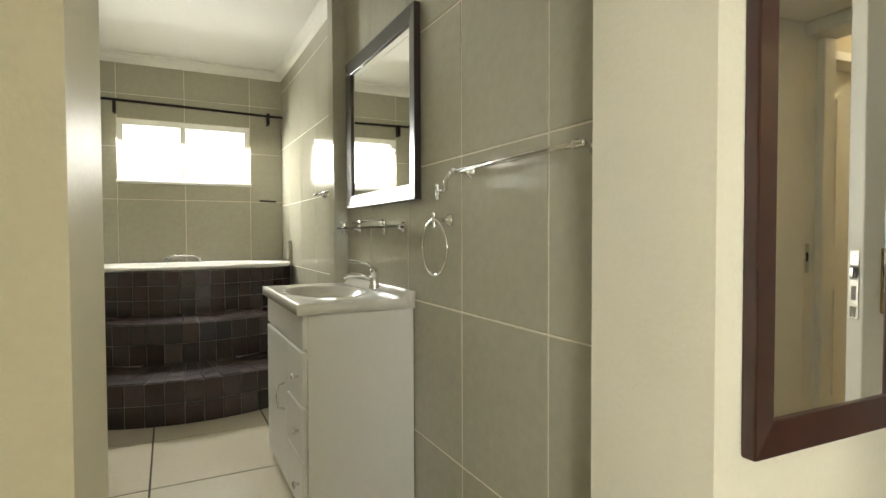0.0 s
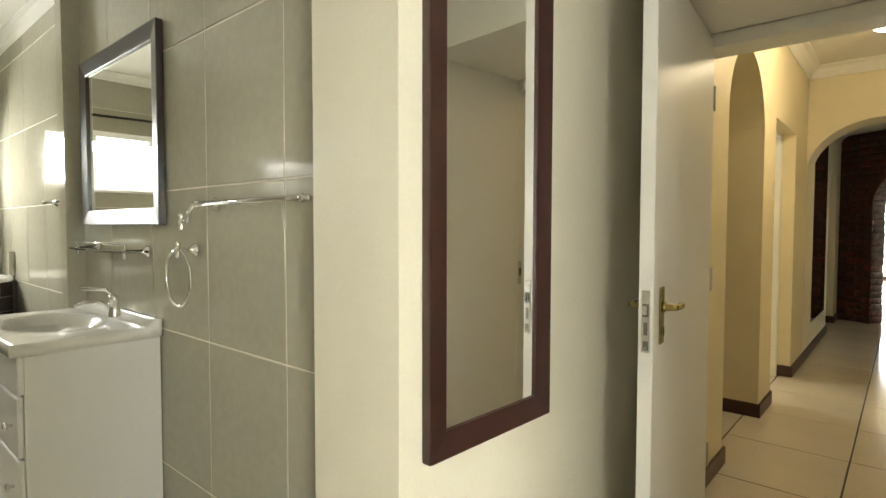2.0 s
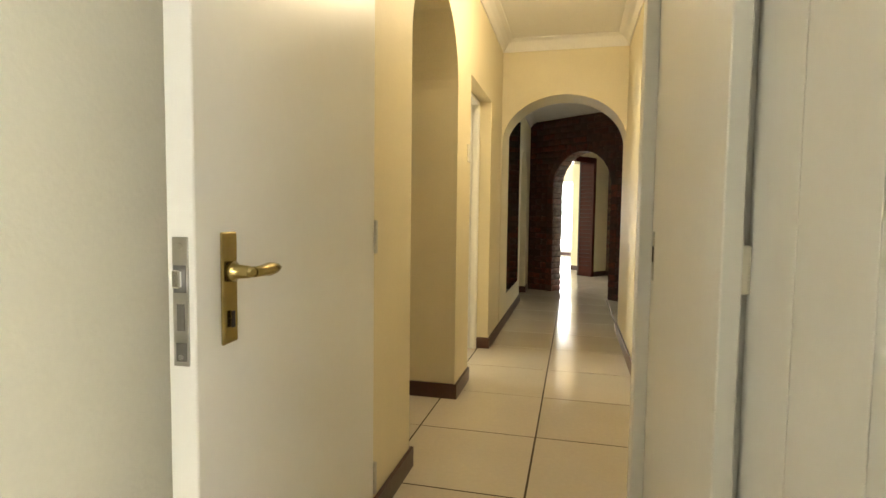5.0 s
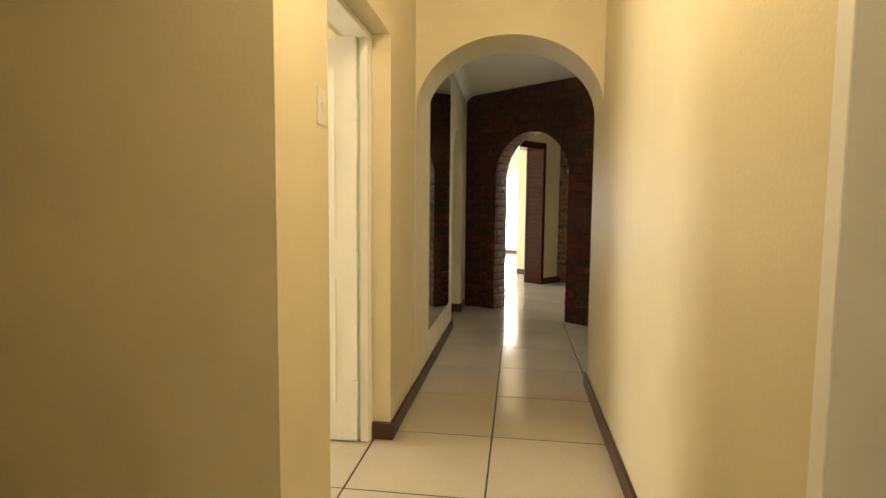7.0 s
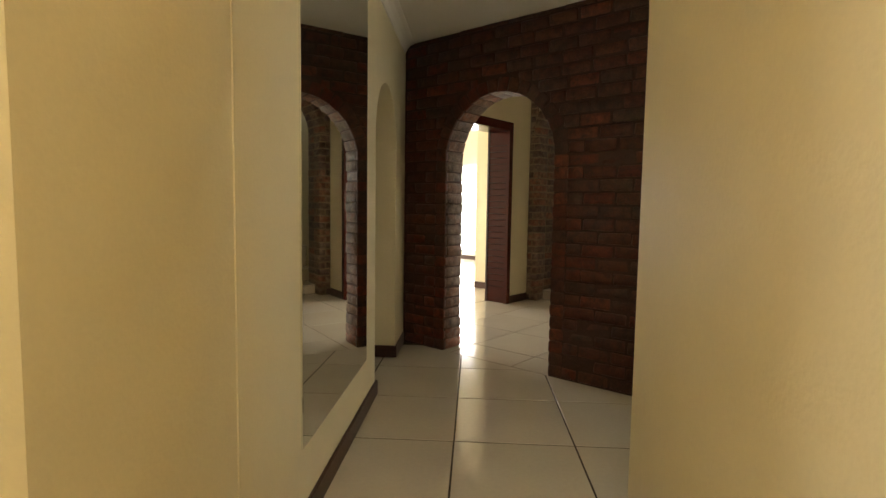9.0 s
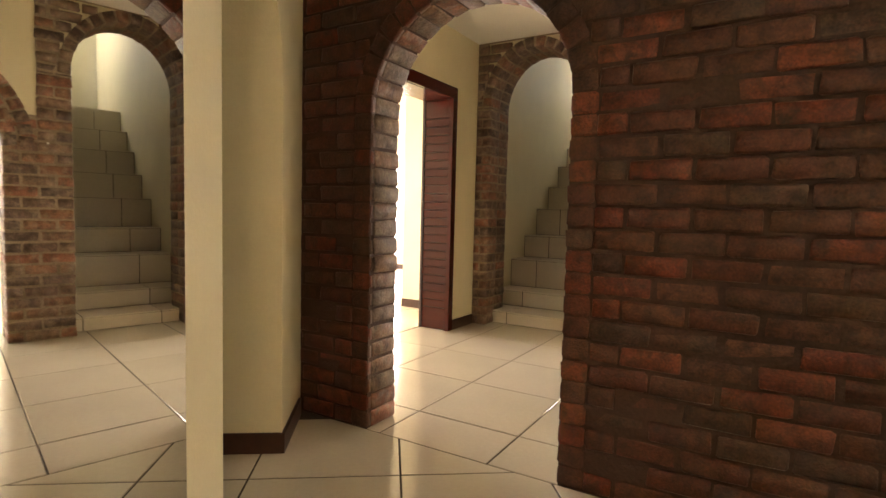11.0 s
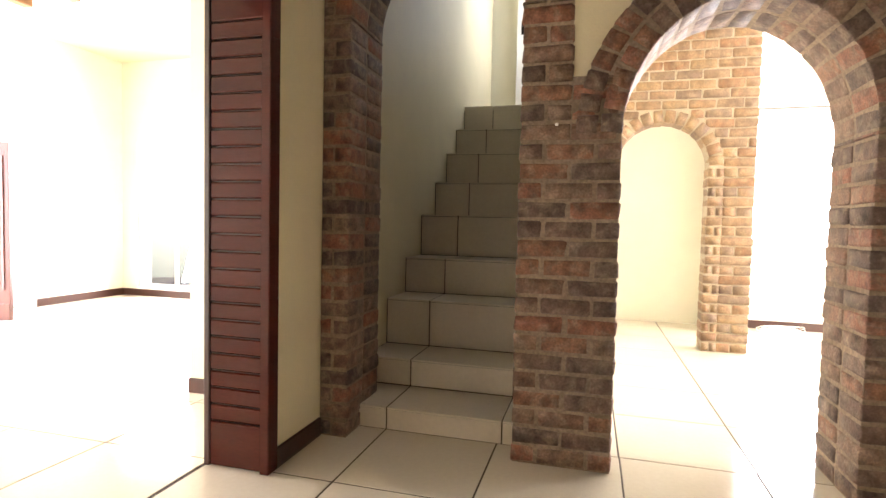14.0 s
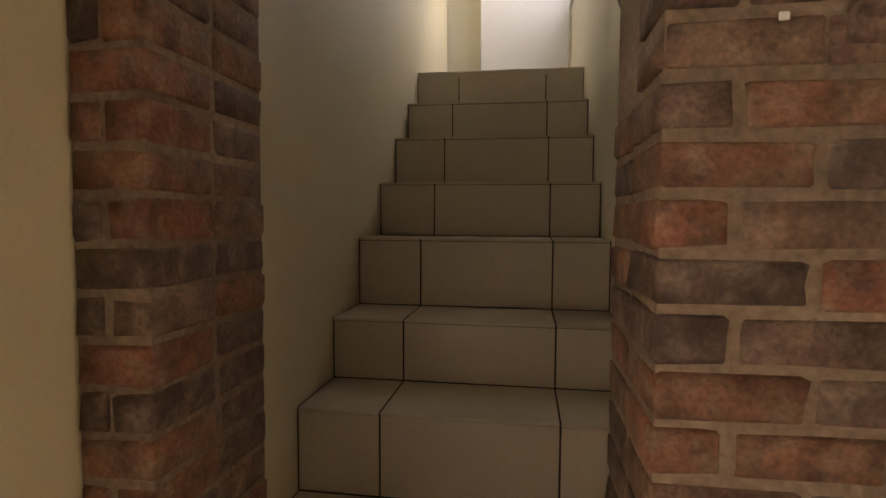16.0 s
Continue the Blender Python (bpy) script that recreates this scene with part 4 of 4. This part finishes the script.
part("rod", tube(fresh(), [(-0.72, 0, 0.02), (0.82, 0, -0.01)], 0.012), IRON, rod, "", True)
part("scroll", tube(fresh(), [(-0.72 - 0.06 + 0.06 * math.cos(t) * (1 - t / 9), 0, 0.02 + 0.05 * math.sin(t) * (1 - t / 9)) for t in [i * 0.35 for i in range(16)]], 0.010), IRON, rod, "", True)
for x in (-0.6, 0.66):
    part("bracket", rounded(boxes((x - 0.012, x + 0.012, -0.01, 0.075, -0.09, 0.02)), 0.003, 1), IRON, rod)
tagged(link("soap_rail", tube(fresh(), [(-5.56, -0.02, 1.46), (-5.56, 0.13, 1.455)], 0.009), IRON, None, True), "small black rail on the tiled window wall", "rail")
tagged(link("shower_bar_box", rounded(boxes((-5.2, -5.12, 0.15, 0.19, 0.9, 1.08)), 0.006, 2), WALLTILE), "small tiled box on the bath edge", "box")

# ---- passage fittings ----
globe = thing("ceiling_light", Matrix.Translation((-0.08, 3.2, 2.74)), "lit round opal globe on the passage ceiling", "ceiling light")
part("base", turned(fresh(), [(0.04, -0.19), (0.042, -0.17), (0.016, -0.16), (0.016, -0.035), (0.06, -0.03), (0.065, 0.0)]), GLOSSWHITE, globe)
g = part("shade", turned(fresh(), [(0.082 * math.sin(a) + 0.001, -0.272 - 0.082 * math.cos(a)) for a in [i * math.pi / 14 for i in range(1, 14)]]), GLOBE, globe, "glowing opal glass globe", True)
g.visible_shadow = False
sw = thing("light_switch", Matrix.Translation((LX, 3.63, 1.53)) @ EAST, "white light switch on the cream wall", "light switch")
part("plate", rounded(boxes((-0.035, 0.035, -0.008, 0, -0.058, 0.058)), 0.003, 2), SWITCH, sw)
part("rocker", rounded(boxes((-0.01, 0.01, -0.013, -0.008, -0.015, 0.015)), 0.002, 1), SWITCH, sw)
dresser = thing("dresser", Matrix.Translation((-1.55, 8.22, 0)), "red-brown varnished wooden dresser in the alcove", "dresser")
part("base_cabinet", rounded(boxes((-0.6, 0.56, 0.0, 0.3, 0, 0.82)), 0.004, 1), DRESSERWOOD, dresser)
part("worktop", rounded(boxes((-0.62, 0.58, -0.02, 0.3, 0.82, 0.86)), 0.006, 2), BEAMWOOD, dresser)
part("upper_cabinet", rounded(boxes((-0.6, 0.56, 0.02, 0.3, 0.86, 2.2)), 0.004, 1), DRESSERWOOD, dresser)
for x in (-0.3, 0.27):
    for z0, z1 in ((0.06, 0.78), (0.9, 2.15)):
        d = part("cabinet_door", rounded(boxes((x - 0.27, x + 0.27, -0.018 if z0 < 0.5 else 0.002, 0.0 if z0 < 0.5 else 0.02, z0, z1)), 0.006, 2), DRESSERWOOD, dresser)
        part("knob", turned(fresh(), [(0.006, 0), (0.014, 0.016), (0.01, 0.024)], Matrix.Translation((x - 0.2, -0.018 if z0 < 0.5 else 0.002, z0 + (0.55 if z0 < 0.5 else 0.05))) @ Matrix.Rotation(math.pi / 2, 4, "X"), 12), SWITCH, d, "white knob", True)
tagged(link("ledge", rounded(boxes((1.37, 2.58, 7.04, 7.11, 0.0, 0.78), (1.365, 2.58, 7.02, 7.11, 0.78, 0.81)), 0.004, 1), OFFWHITE), "low plastered ledge along the lobby wall", "ledge")
tagged(link("column", turned(fresh(), [(0.06, 0.81), (0.06, 0.83), (0.052, 0.86), (0.045, 0.9), (0.042, 2.4), (0.055, 2.46), (0.055, 2.54)], Matrix.Translation((1.62, 7.06, 0)), 24), OFFWHITE, None, True), "round off-white plaster column standing on the ledge", "column")

# ---- wood-lined opening ----
op = thing("wood_lining", TURN, "red mahogany lining of the wide opening, with grooved boards", "door lining", kind="structure")
edges = [0.0, *[0.204 + 0.0752 * i for i in range(24)], 2.1]
for z0, z1 in zip(edges, edges[1:]):
    part("board", rounded(boxes((-6.345, -6.085, 8.58, 8.602, z0 + 0.003, z1 - 0.003)), 0.005, 1), MAHOGANY, op)
part("backing", boxes((-6.36, -6.06, 8.596, 8.606, 0, 2.19)), MIRRORWOOD, op)
part("architrave", rounded(boxes((-6.085, -6.04, 8.565, 8.64, 0, 2.2)), 0.004, 1), MAHOGANY, op, "dark red corner post")
part("architrave", rounded(boxes((-6.375, -6.345, 8.575, 8.64, 0, 2.2)), 0.004, 1), MIRRORWOOD, op)
part("head_board", rounded(boxes((-6.36, -6.06, 6.85, 8.58, 2.1, 2.13)), 0.003, 1), MAHOGANY, op)
part("head_architrave", rounded(boxes((-6.085, -6.04, 6.8, 8.64, 2.1, 2.2)), 0.004, 1), MAHOGANY, op)
part("architrave", rounded(boxes((-6.085, -6.04, 6.8, 6.86, 0, 2.1)), 0.004, 1), MAHOGANY, op)

# ---- living room ----
ld = thing("wooden_door", TURN @ Matrix.Translation((-10.66, 10.54, 0)) @ Matrix.Rotation(radians(20), 4, "Z"), "sun-faded red wooden front door standing open with carved pull", "door")
part("door_leaf", rounded(boxes((0, 0.33, -0.045, 0, 0.02, 1.8)), 0.004, 1), FADEDWOOD, ld)
bm = frame_bm(0.25, 1.34, 0.02, 0.012)
bmesh.ops.translate(bm, vec=(0.155, -0.045, 0.33), verts=bm.verts)
part("panel_moulding", bm, FADEDWOOD, ld)
part("kick_rail", rounded(boxes((0.0, 0.33, -0.06, -0.045, 0.03, 0.19)), 0.004, 1), FADEDWOOD, ld)
curl = [(0.13 + 0.06 * math.sin(-1.2 + 3.6 * k / 9), -0.075, 1.17 + 0.06 * math.cos(-1.2 + 3.6 * k / 9)) for k in range(10)]
part("pull_handle", tube(fresh(), curl + [(0.165, -0.08, 1.05), (0.145, -0.08, 0.93), (0.125, -0.075, 0.82), (0.14, -0.05, 0.74)], 0.021), FADEDWOOD, ld, "carved wooden pull", True)
f4 = thing("door_frame_4", TURN, "grey metal frame of the front doorway", "door frame", kind="structure")
part("jamb", rounded(boxes((-11.06, -10.99, 11.335, 11.385, 0, 1.8)), 0.003, 1), STEEL, f4)
part("jamb", rounded(boxes((-11.06, -10.99, 10.45, 10.495, 0, 1.8)), 0.003, 1), STEEL, f4)
part("head", rounded(boxes((-11.06, -10.99, 10.496, 11.334, 1.76, 1.8)), 0.003, 1), STEEL, f4)
for i in range(9):
    tagged(link("roof_beam", rounded(boxes((-10.66 + i * 0.53, -10.57 + i * 0.53, 6.68, 10.25, 2.9, 3.08)), 0.006, 1), BEAMWOOD, TURN), "exposed brown timber beam under the cream ceiling", "beam", "living room beams")
structure("beam_board", boxes((-11.0, -6.37, 6.66, 10.3, 3.08, 3.14)), CREAM, TURN, "cream board above the beams", "ceiling")

# ---- far room ----
tagged(link("curtain_wire", tube(fresh(), [(-3.4, 13.24, 2.42), (-0.3, 13.24, 2.45)], 0.006, 6), IRON, TURN, True), "thin dark curtain wire above the window", "wire")
random.seed(5)
cable = []
for i in range(170):
    a, r = i * 0.45, 0.09 + 0.07 * math.sin(i * 0.13)
    cable.append((-2.75 + 1.5 * r * math.cos(a) + 0.05 * math.sin(i * 0.21), 13.1 + 0.6 * r * math.sin(a * 1.03), 0.01 + 0.07 * abs(math.sin(i * 0.29)) * abs(math.sin(i * 0.05))))
tagged(link("cable", tube(fresh(), cable, 0.003, 5), SWITCH, TURN, True), "tangle of white cable lying by the skirting", "cable")

# ---- stairs ----
NOSE = [(9.215, 0.121), (9.605, 0.283), (9.975, 0.587), (10.34, 0.842), (10.7, 1.163), (11.08, 1.45), (11.43, 1.742), (11.77, 2.02), (12.1, 2.318)]
stairs = thing("staircase", TURN, "straight flight of beige tiled stairs between plaster walls", "stairs")
for i, (v, z) in enumerate(NOSE[:-1]):
    part("step_bed", boxes((-6.058, -4.882, v + 0.0025, NOSE[i + 1][0] + 0.004, 0 if i == 0 else NOSE[i - 1][1] - 0.05, z - 0.0025)), GROUT, stairs, "brown grout bed of the step")
part("step_bed", boxes((-6.058, -4.882, NOSE[-1][0] + 0.004, NOSE[-1][0] + 0.06, 1.9, 2.27)), GROUT, stairs, "brown grout bed of the step")
UJ = [-6.056, -5.755, -5.14, -4.884]
low = 0.0
for i, (v, z) in enumerate(NOSE):
    far = NOSE[i + 1][0] if i + 1 < len(NOSE) else None
    for a, b in zip(UJ, UJ[1:]):
        part("riser_tile", rounded(boxes((a + 0.0035, b - 0.0035, v, v + 0.012, low + 0.003, z - 0.014)), 0.002, 1), STEPTILE, stairs)
        if far:
            part("tread_tile", rounded(boxes((a + 0.0035, b - 0.0035, v - 0.006, far - 0.004, z - 0.011, z)), 0.002, 1), STEPTILE, stairs)
    low = z
hr = thing("handrail", TURN, "black iron handrail on the stair wall", "handrail")
part("rail", tube(fresh(), [(-4.93, 9.75, 1.62), (-4.93, 10.2, 2.0), (-4.93, 11.9, 3.4)], 0.018), IRON, hr, "", True)
for v in (10.4, 11.5):
    part("bracket", tube(fresh(), [(-4.93, v, 2.0 + (v - 10.2) * 0.823), (-4.9, v, 1.95 + (v - 10.2) * 0.823), (-4.882, v, 1.95 + (v - 10.2) * 0.823)], 0.008, 8), IRON, hr, "", True)

# ---- tiles of the floor ----
CUT = (hall(-4.7, 6.425), TURN.to_3x3() @ Vector((0, 1, 0)))
lay_tiles(Matrix(), lines(-0.16 - 0.61 * 2, 0.61, 5), [*lines(2.85 - 0.62 * 9, 0.62, 18)], lambda c: c.x > -1.05 or c.y > 2.0, CUT)
lay_tiles(Matrix(), lines(-2.88 - 0.62 * 2, 0.62, 5), lines(-0.9 - 0.61 * 2, 0.61, 4), lambda c: c.x < -1.0)
HU, HV = [-6.37, -5.76, -5.165, -4.578, -3.985, -3.39, -2.79], [6.43, 6.78, 7.39, 8.005, 8.61, 9.248]
lay_tiles(TURN, HU, HV)
lay_tiles(TURN, lines(-5.18, 0.6, 9), lines(9.248, 0.617, 7), lambda c: (TURN.inverted() @ c).x > -4.9)
lay_tiles(TURN, lines(-6.38 - 0.6 * 8, 0.6, 8), lines(6.78 - 0.0, 0.617, 10))

# ---- brickwork ----
def brick_mesh(kind):
    """A worn brick of unit size with uneven faces and rounded edges."""
    key = ("brick", kind)
    if key not in SHARED:
        rnd = random.Random(40 + kind)
        bm = boxes((-0.5, 0.5, -0.5, 0.5, -0.5, 0.5))
        bmesh.ops.bevel(bm, geom=bm.edges[:], offset=0.075, segments=1, affect="EDGES")
        inner = (0.40, 0.465, 0.365) if kind >= 12 else (0.455, 0.447, 0.405)
        for v in bm.verts:
            v.co = Vector([c if abs(c) > 0.47 else math.copysign(k, c) for c, k in zip(v.co, inner)])
        for v in bm.verts:
            v.co += Vector((rnd.uniform(-0.028, 0.022), rnd.uniform(-0.018, 0.018), rnd.uniform(-0.05, 0.05)))
        me = bpy.data.meshes.new("brick")
        bmesh.ops.recalc_face_normals(bm, faces=bm.faces[:])
        for f in bm.faces:
            f.smooth = True
        bm.to_mesh(me)
        bm.free()
        SHARED[key] = me
    return SHARED[key]


def brick(parent, mat, centre, size, roll=0.0, worn=False):
    key = ("bm", random.randrange(12) + (12 if worn else 0), mat.name)
    if key not in SHARED:
        me = brick_mesh(key[1]).copy()
        me.materials.append(mat)
        SHARED[key] = me
    ob = new("brick", SHARED[key])
    ob.parent = parent
    ob.matrix_basis = Matrix.Translation(centre) @ Matrix.Rotation(roll, 4, "Y") @ Matrix.Diagonal((*size, 1))
    return ob


CO = 0.0865
J = 0.011


def courses(parent, mat, u0, u1, z0, z1, v0, v1, blocked=None, length=0.225, jit=0.003):
    """Running bond between u0 and u1; blocked(z) gives the span (a, b) that stays free."""
    k = int(round(z0 / CO))
    while k * CO < z1 - 0.02:
        za, zb = max(z0, k * CO), min(z1, (k + 1) * CO)
        free = blocked((za + zb) / 2) if blocked else None
        spans = [(u0, u1)] if not free else [(u0, free[0]), (free[1], u1)]
        for a, b in spans:
            at = a
            first = length if k % 2 else length / 2
            nxt = a + first
            while at < b - 0.02:
                end = min(nxt, b)
                if b - end < 0.05:
                    end = b
                lo, hi = at + (J / 2 if at > a else 0), end - (J / 2 if end < b else 0)
                w = hi - lo
                if w > 0.015:
                    out = random.uniform(-jit, jit)
                    brick(parent, mat, ((lo + hi) / 2 + random.uniform(-0.003, 0.003), (v0 + v1) / 2 + out, (za + zb) / 2), (w, v1 - v0, zb - za - J), random.uniform(-0.006, 0.006))
                at = end
                nxt = end + length
        k += 1


def ring_of(parent, mat, c, h, spring, rise, depth, v0, v1, thick=0.075):
    """Voussoirs round an elliptic arch of half width h and the given rise."""
    pts = [(c + h * math.cos(t), spring + rise * math.sin(t), t) for t in [i * math.pi / 400 for i in range(401)]]
    run = [0.0]
    for p, q in zip(pts, pts[1:]):
        run.append(run[-1] + math.hypot(q[0] - p[0], q[1] - p[1]))
    count = max(3, round(run[-1] / (thick + J)))
    for i in range(count):
        goal = run[-1] * (i + 0.5) / count
        k = min(range(len(run)), key=lambda j: abs(run[j] - goal))
        x, z, t = pts[k]
        nrm = Vector((math.cos(t) / h, math.sin(t) / rise)).normalized()
        grow = 1 + depth / max(h, rise) * 0.5
        mid = (x + nrm.x * depth / 2, (v0 + v1) / 2 + random.uniform(-0.004, 0.004), z + nrm.y * depth / 2)
        brick(parent, mat, mid, (depth - J / 2, v1 - v0, (run[-1] / count) * grow - J), -math.atan2(nrm.y, nrm.x))


def opening(c, h, spring, rise, margin):
    def span(z):
        if z < spring:
            return (c - h - margin, c + h + margin)
        t = (z - spring) / (rise + margin)
        if t >= 1:
            return None
        w = (h + margin) * math.sqrt(1 - t * t)
        return (c - w, c + w)
    return span


random.seed(11)
# dark varnished wall before the hall
bw = wall("wall_brick", "x", -6.0, -3.195, 6.4335, 6.64, 2.6, [(-5.2445, -4.2595, 0, 1.55, 0.492)], MORTARDARK, TURN, label="dark varnished red brick wall with a round arch")
C1, H1, SP1, RI1 = -4.752, 0.487, 1.55, 0.487
courses(bw, BRICKDARK, -5.8, -3.19, 0, 2.55, 6.428, 6.52, opening(C1, H1, SP1, RI1, 0.11), jit=0.006)
for k in range(18):
    for s in (-1, 1):
        uc = C1 + s * (H1 + 0.0545)
        tilt = random.uniform(-0.008, 0.008)
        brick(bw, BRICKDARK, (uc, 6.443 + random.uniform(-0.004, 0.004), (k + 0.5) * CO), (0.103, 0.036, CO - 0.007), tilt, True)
        # rear of the jamb: worn brick with daylight from behind put into its colour
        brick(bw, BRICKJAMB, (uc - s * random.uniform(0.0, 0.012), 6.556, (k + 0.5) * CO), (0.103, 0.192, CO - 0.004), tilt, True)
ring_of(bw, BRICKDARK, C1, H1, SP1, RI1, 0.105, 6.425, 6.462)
# soffit bricks in the same daylight-paled colour
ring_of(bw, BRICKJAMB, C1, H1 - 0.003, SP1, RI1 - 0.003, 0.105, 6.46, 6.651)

# arcade between hall and stairs
ar = thing("brick_arcade", TURN, "brown face brick piers and arches framing stairs and far room", "brickwork")
C2, H2, SP2, RI2 = -5.487, 0.417, 2.1, 0.5
C3, H3, SP3, RI3 = -4.16, 0.465, 1.5, 0.555


def band(c, h, spring, rise, depth, v0, v1, n=36):
    """A mortar ring round an arch."""
    bm = fresh()
    cols = []
    for i in range(n + 1):
        t = math.pi * i / n
        cols.append([bm.verts.new((c + (h + e) * math.cos(t), v, spring + (rise + e) * math.sin(t))) for e, v in ((0, v0), (depth, v0), (depth, v1), (0, v1))])
    for p, q in zip(cols, cols[1:]):
        for k in range(4):
            bm.faces.new((p[k], p[(k + 1) % 4], q[(k + 1) % 4], q[k]))
    bm.faces.new(cols[0])
    bm.faces.new(cols[-1])
    return bm


J = 0.013
for va, vb in ((9.04, 9.24), (9.25, 9.455)):
    courses(ar, BRICKBROWN, -6.052, C2 - H2, 0, SP2, va, vb, length=0.122)
    courses(ar, BRICKBROWN, C2 + H2, C3 - H3, 0, 17 * CO, va, vb)
    courses(ar, BRICKBROWN, C3 + H3, C3 + H3 + 0.215, 0, SP3, va, vb, length=0.215)
    ring_of(ar, BRICKBROWN, C3, H3, SP3, RI3, 0.1, va, vb)
    ring_of(ar, BRICKBROWN, C3, H3 + 0.106, SP3, RI3 + 0.106, 0.098, va, vb)
    ring_of(ar, BRICKBROWN, C2, H2, SP2, RI2, 0.095, va, vb)
courses(ar, BRICKBROWN, C2 + H2, C2 + H2 + 0.225, 17 * CO, SP2, 9.04, 9.2)
courses(ar, BRICKBROWN, C2 + H2, C2 + H2 + 0.02, 17 * CO, SP2, 9.2, 9.455)
courses(ar, BRICKBROWN, -6.052, C2 + H2 + 0.225, SP2 + 0.001, 2.7, 9.045, 9.2, opening(C2, H2, SP2, RI2, 0.1))
courses(ar, BRICKBROWN, C2 + H2 + 0.225, C3 - H3 - 0.02, 17 * CO, SP3 + 0.26, 9.046, 9.2)
MO = 0.0475
for sp in ((-6.056, C2 - H2 - 0.006, 9 + MO, 9.45, 0, SP2), (C2 + H2 + 0.006, C3 - H3 - 0.006, 9 + MO, 9.45, 0, SP3),
           (C3 + H3 + 0.006, C3 + H3 + 0.21, 9 + MO, 9.45, 0, SP3), (C2 + H2 + 0.006, C2 + H2 + 0.222, 9 + MO, 9.45, SP3, SP2),
           (C2 + H2 + 0.07, C2 + H2 + 0.222, 9 + MO, 9.2, SP2, 2.698), (C2 + H2 + 0.222, C3 - H3 - 0.03, 9 + MO, 9.2, SP3, SP3 + 0.255), (-6.056, C2 + H2 + 0.1, 9 + MO, 9.2, SP2 + RI2 + 0.09, 2.698), (-6.056, C2 - H2 - 0.05, 9 + MO, 9.2, SP2, 2.698)):
    part("mortar", boxes(sp), MORTARGREY, ar, "grey-brown mortar")
part("mortar", band(C3, H3 + 0.006, SP3, RI3 + 0.006, 0.19, 9 + MO, 9.45), MORTARGREY, ar, "grey-brown mortar")
part("mortar", band(C2, H2 + 0.006, SP2, RI2 + 0.006, 0.085, 9 + MO, 9.45), MORTARGREY, ar, "grey-brown mortar")
tagged(link("paint_chip", rounded(boxes((-4.915, -4.9, 9.034, 9.0385, 1.54, 1.553)), 0.002, 1), PORCELAIN, TURN), "small white paint chip stuck on the brick pier", "paint chip")
J = 0.012

# far brick wall with a small arch
fw = wall("wall_brick_far", "x", -4.62, -3.385, 11.84, 12.04, 2.95, [(-4.53, -3.755, 0, 1.66, 0.4)], MORTARPALE, TURN, label="orange face brick wall with a small arch")
C4, H4, SP4, RI4 = -4.142, 0.385, 1.66, 0.385
courses(fw, BRICKORANGE, -4.62, -3.38, 0, 2.94, 11.83, 11.95, opening(C4, H4, SP4, RI4, 0.125))
courses(fw, BRICKORANGE, C4 + H4, C4 + H4 + 0.125, 0, SP4, 11.83, 12.05, length=0.125)
courses(fw, BRICKORANGE, C4 - H4 - 0.095, C4 - H4, 0, SP4, 11.83, 12.05, length=0.095)
ring_of(fw, BRICKORANGE, C4, H4, SP4, RI4, 0.12, 11.828, 12.05)
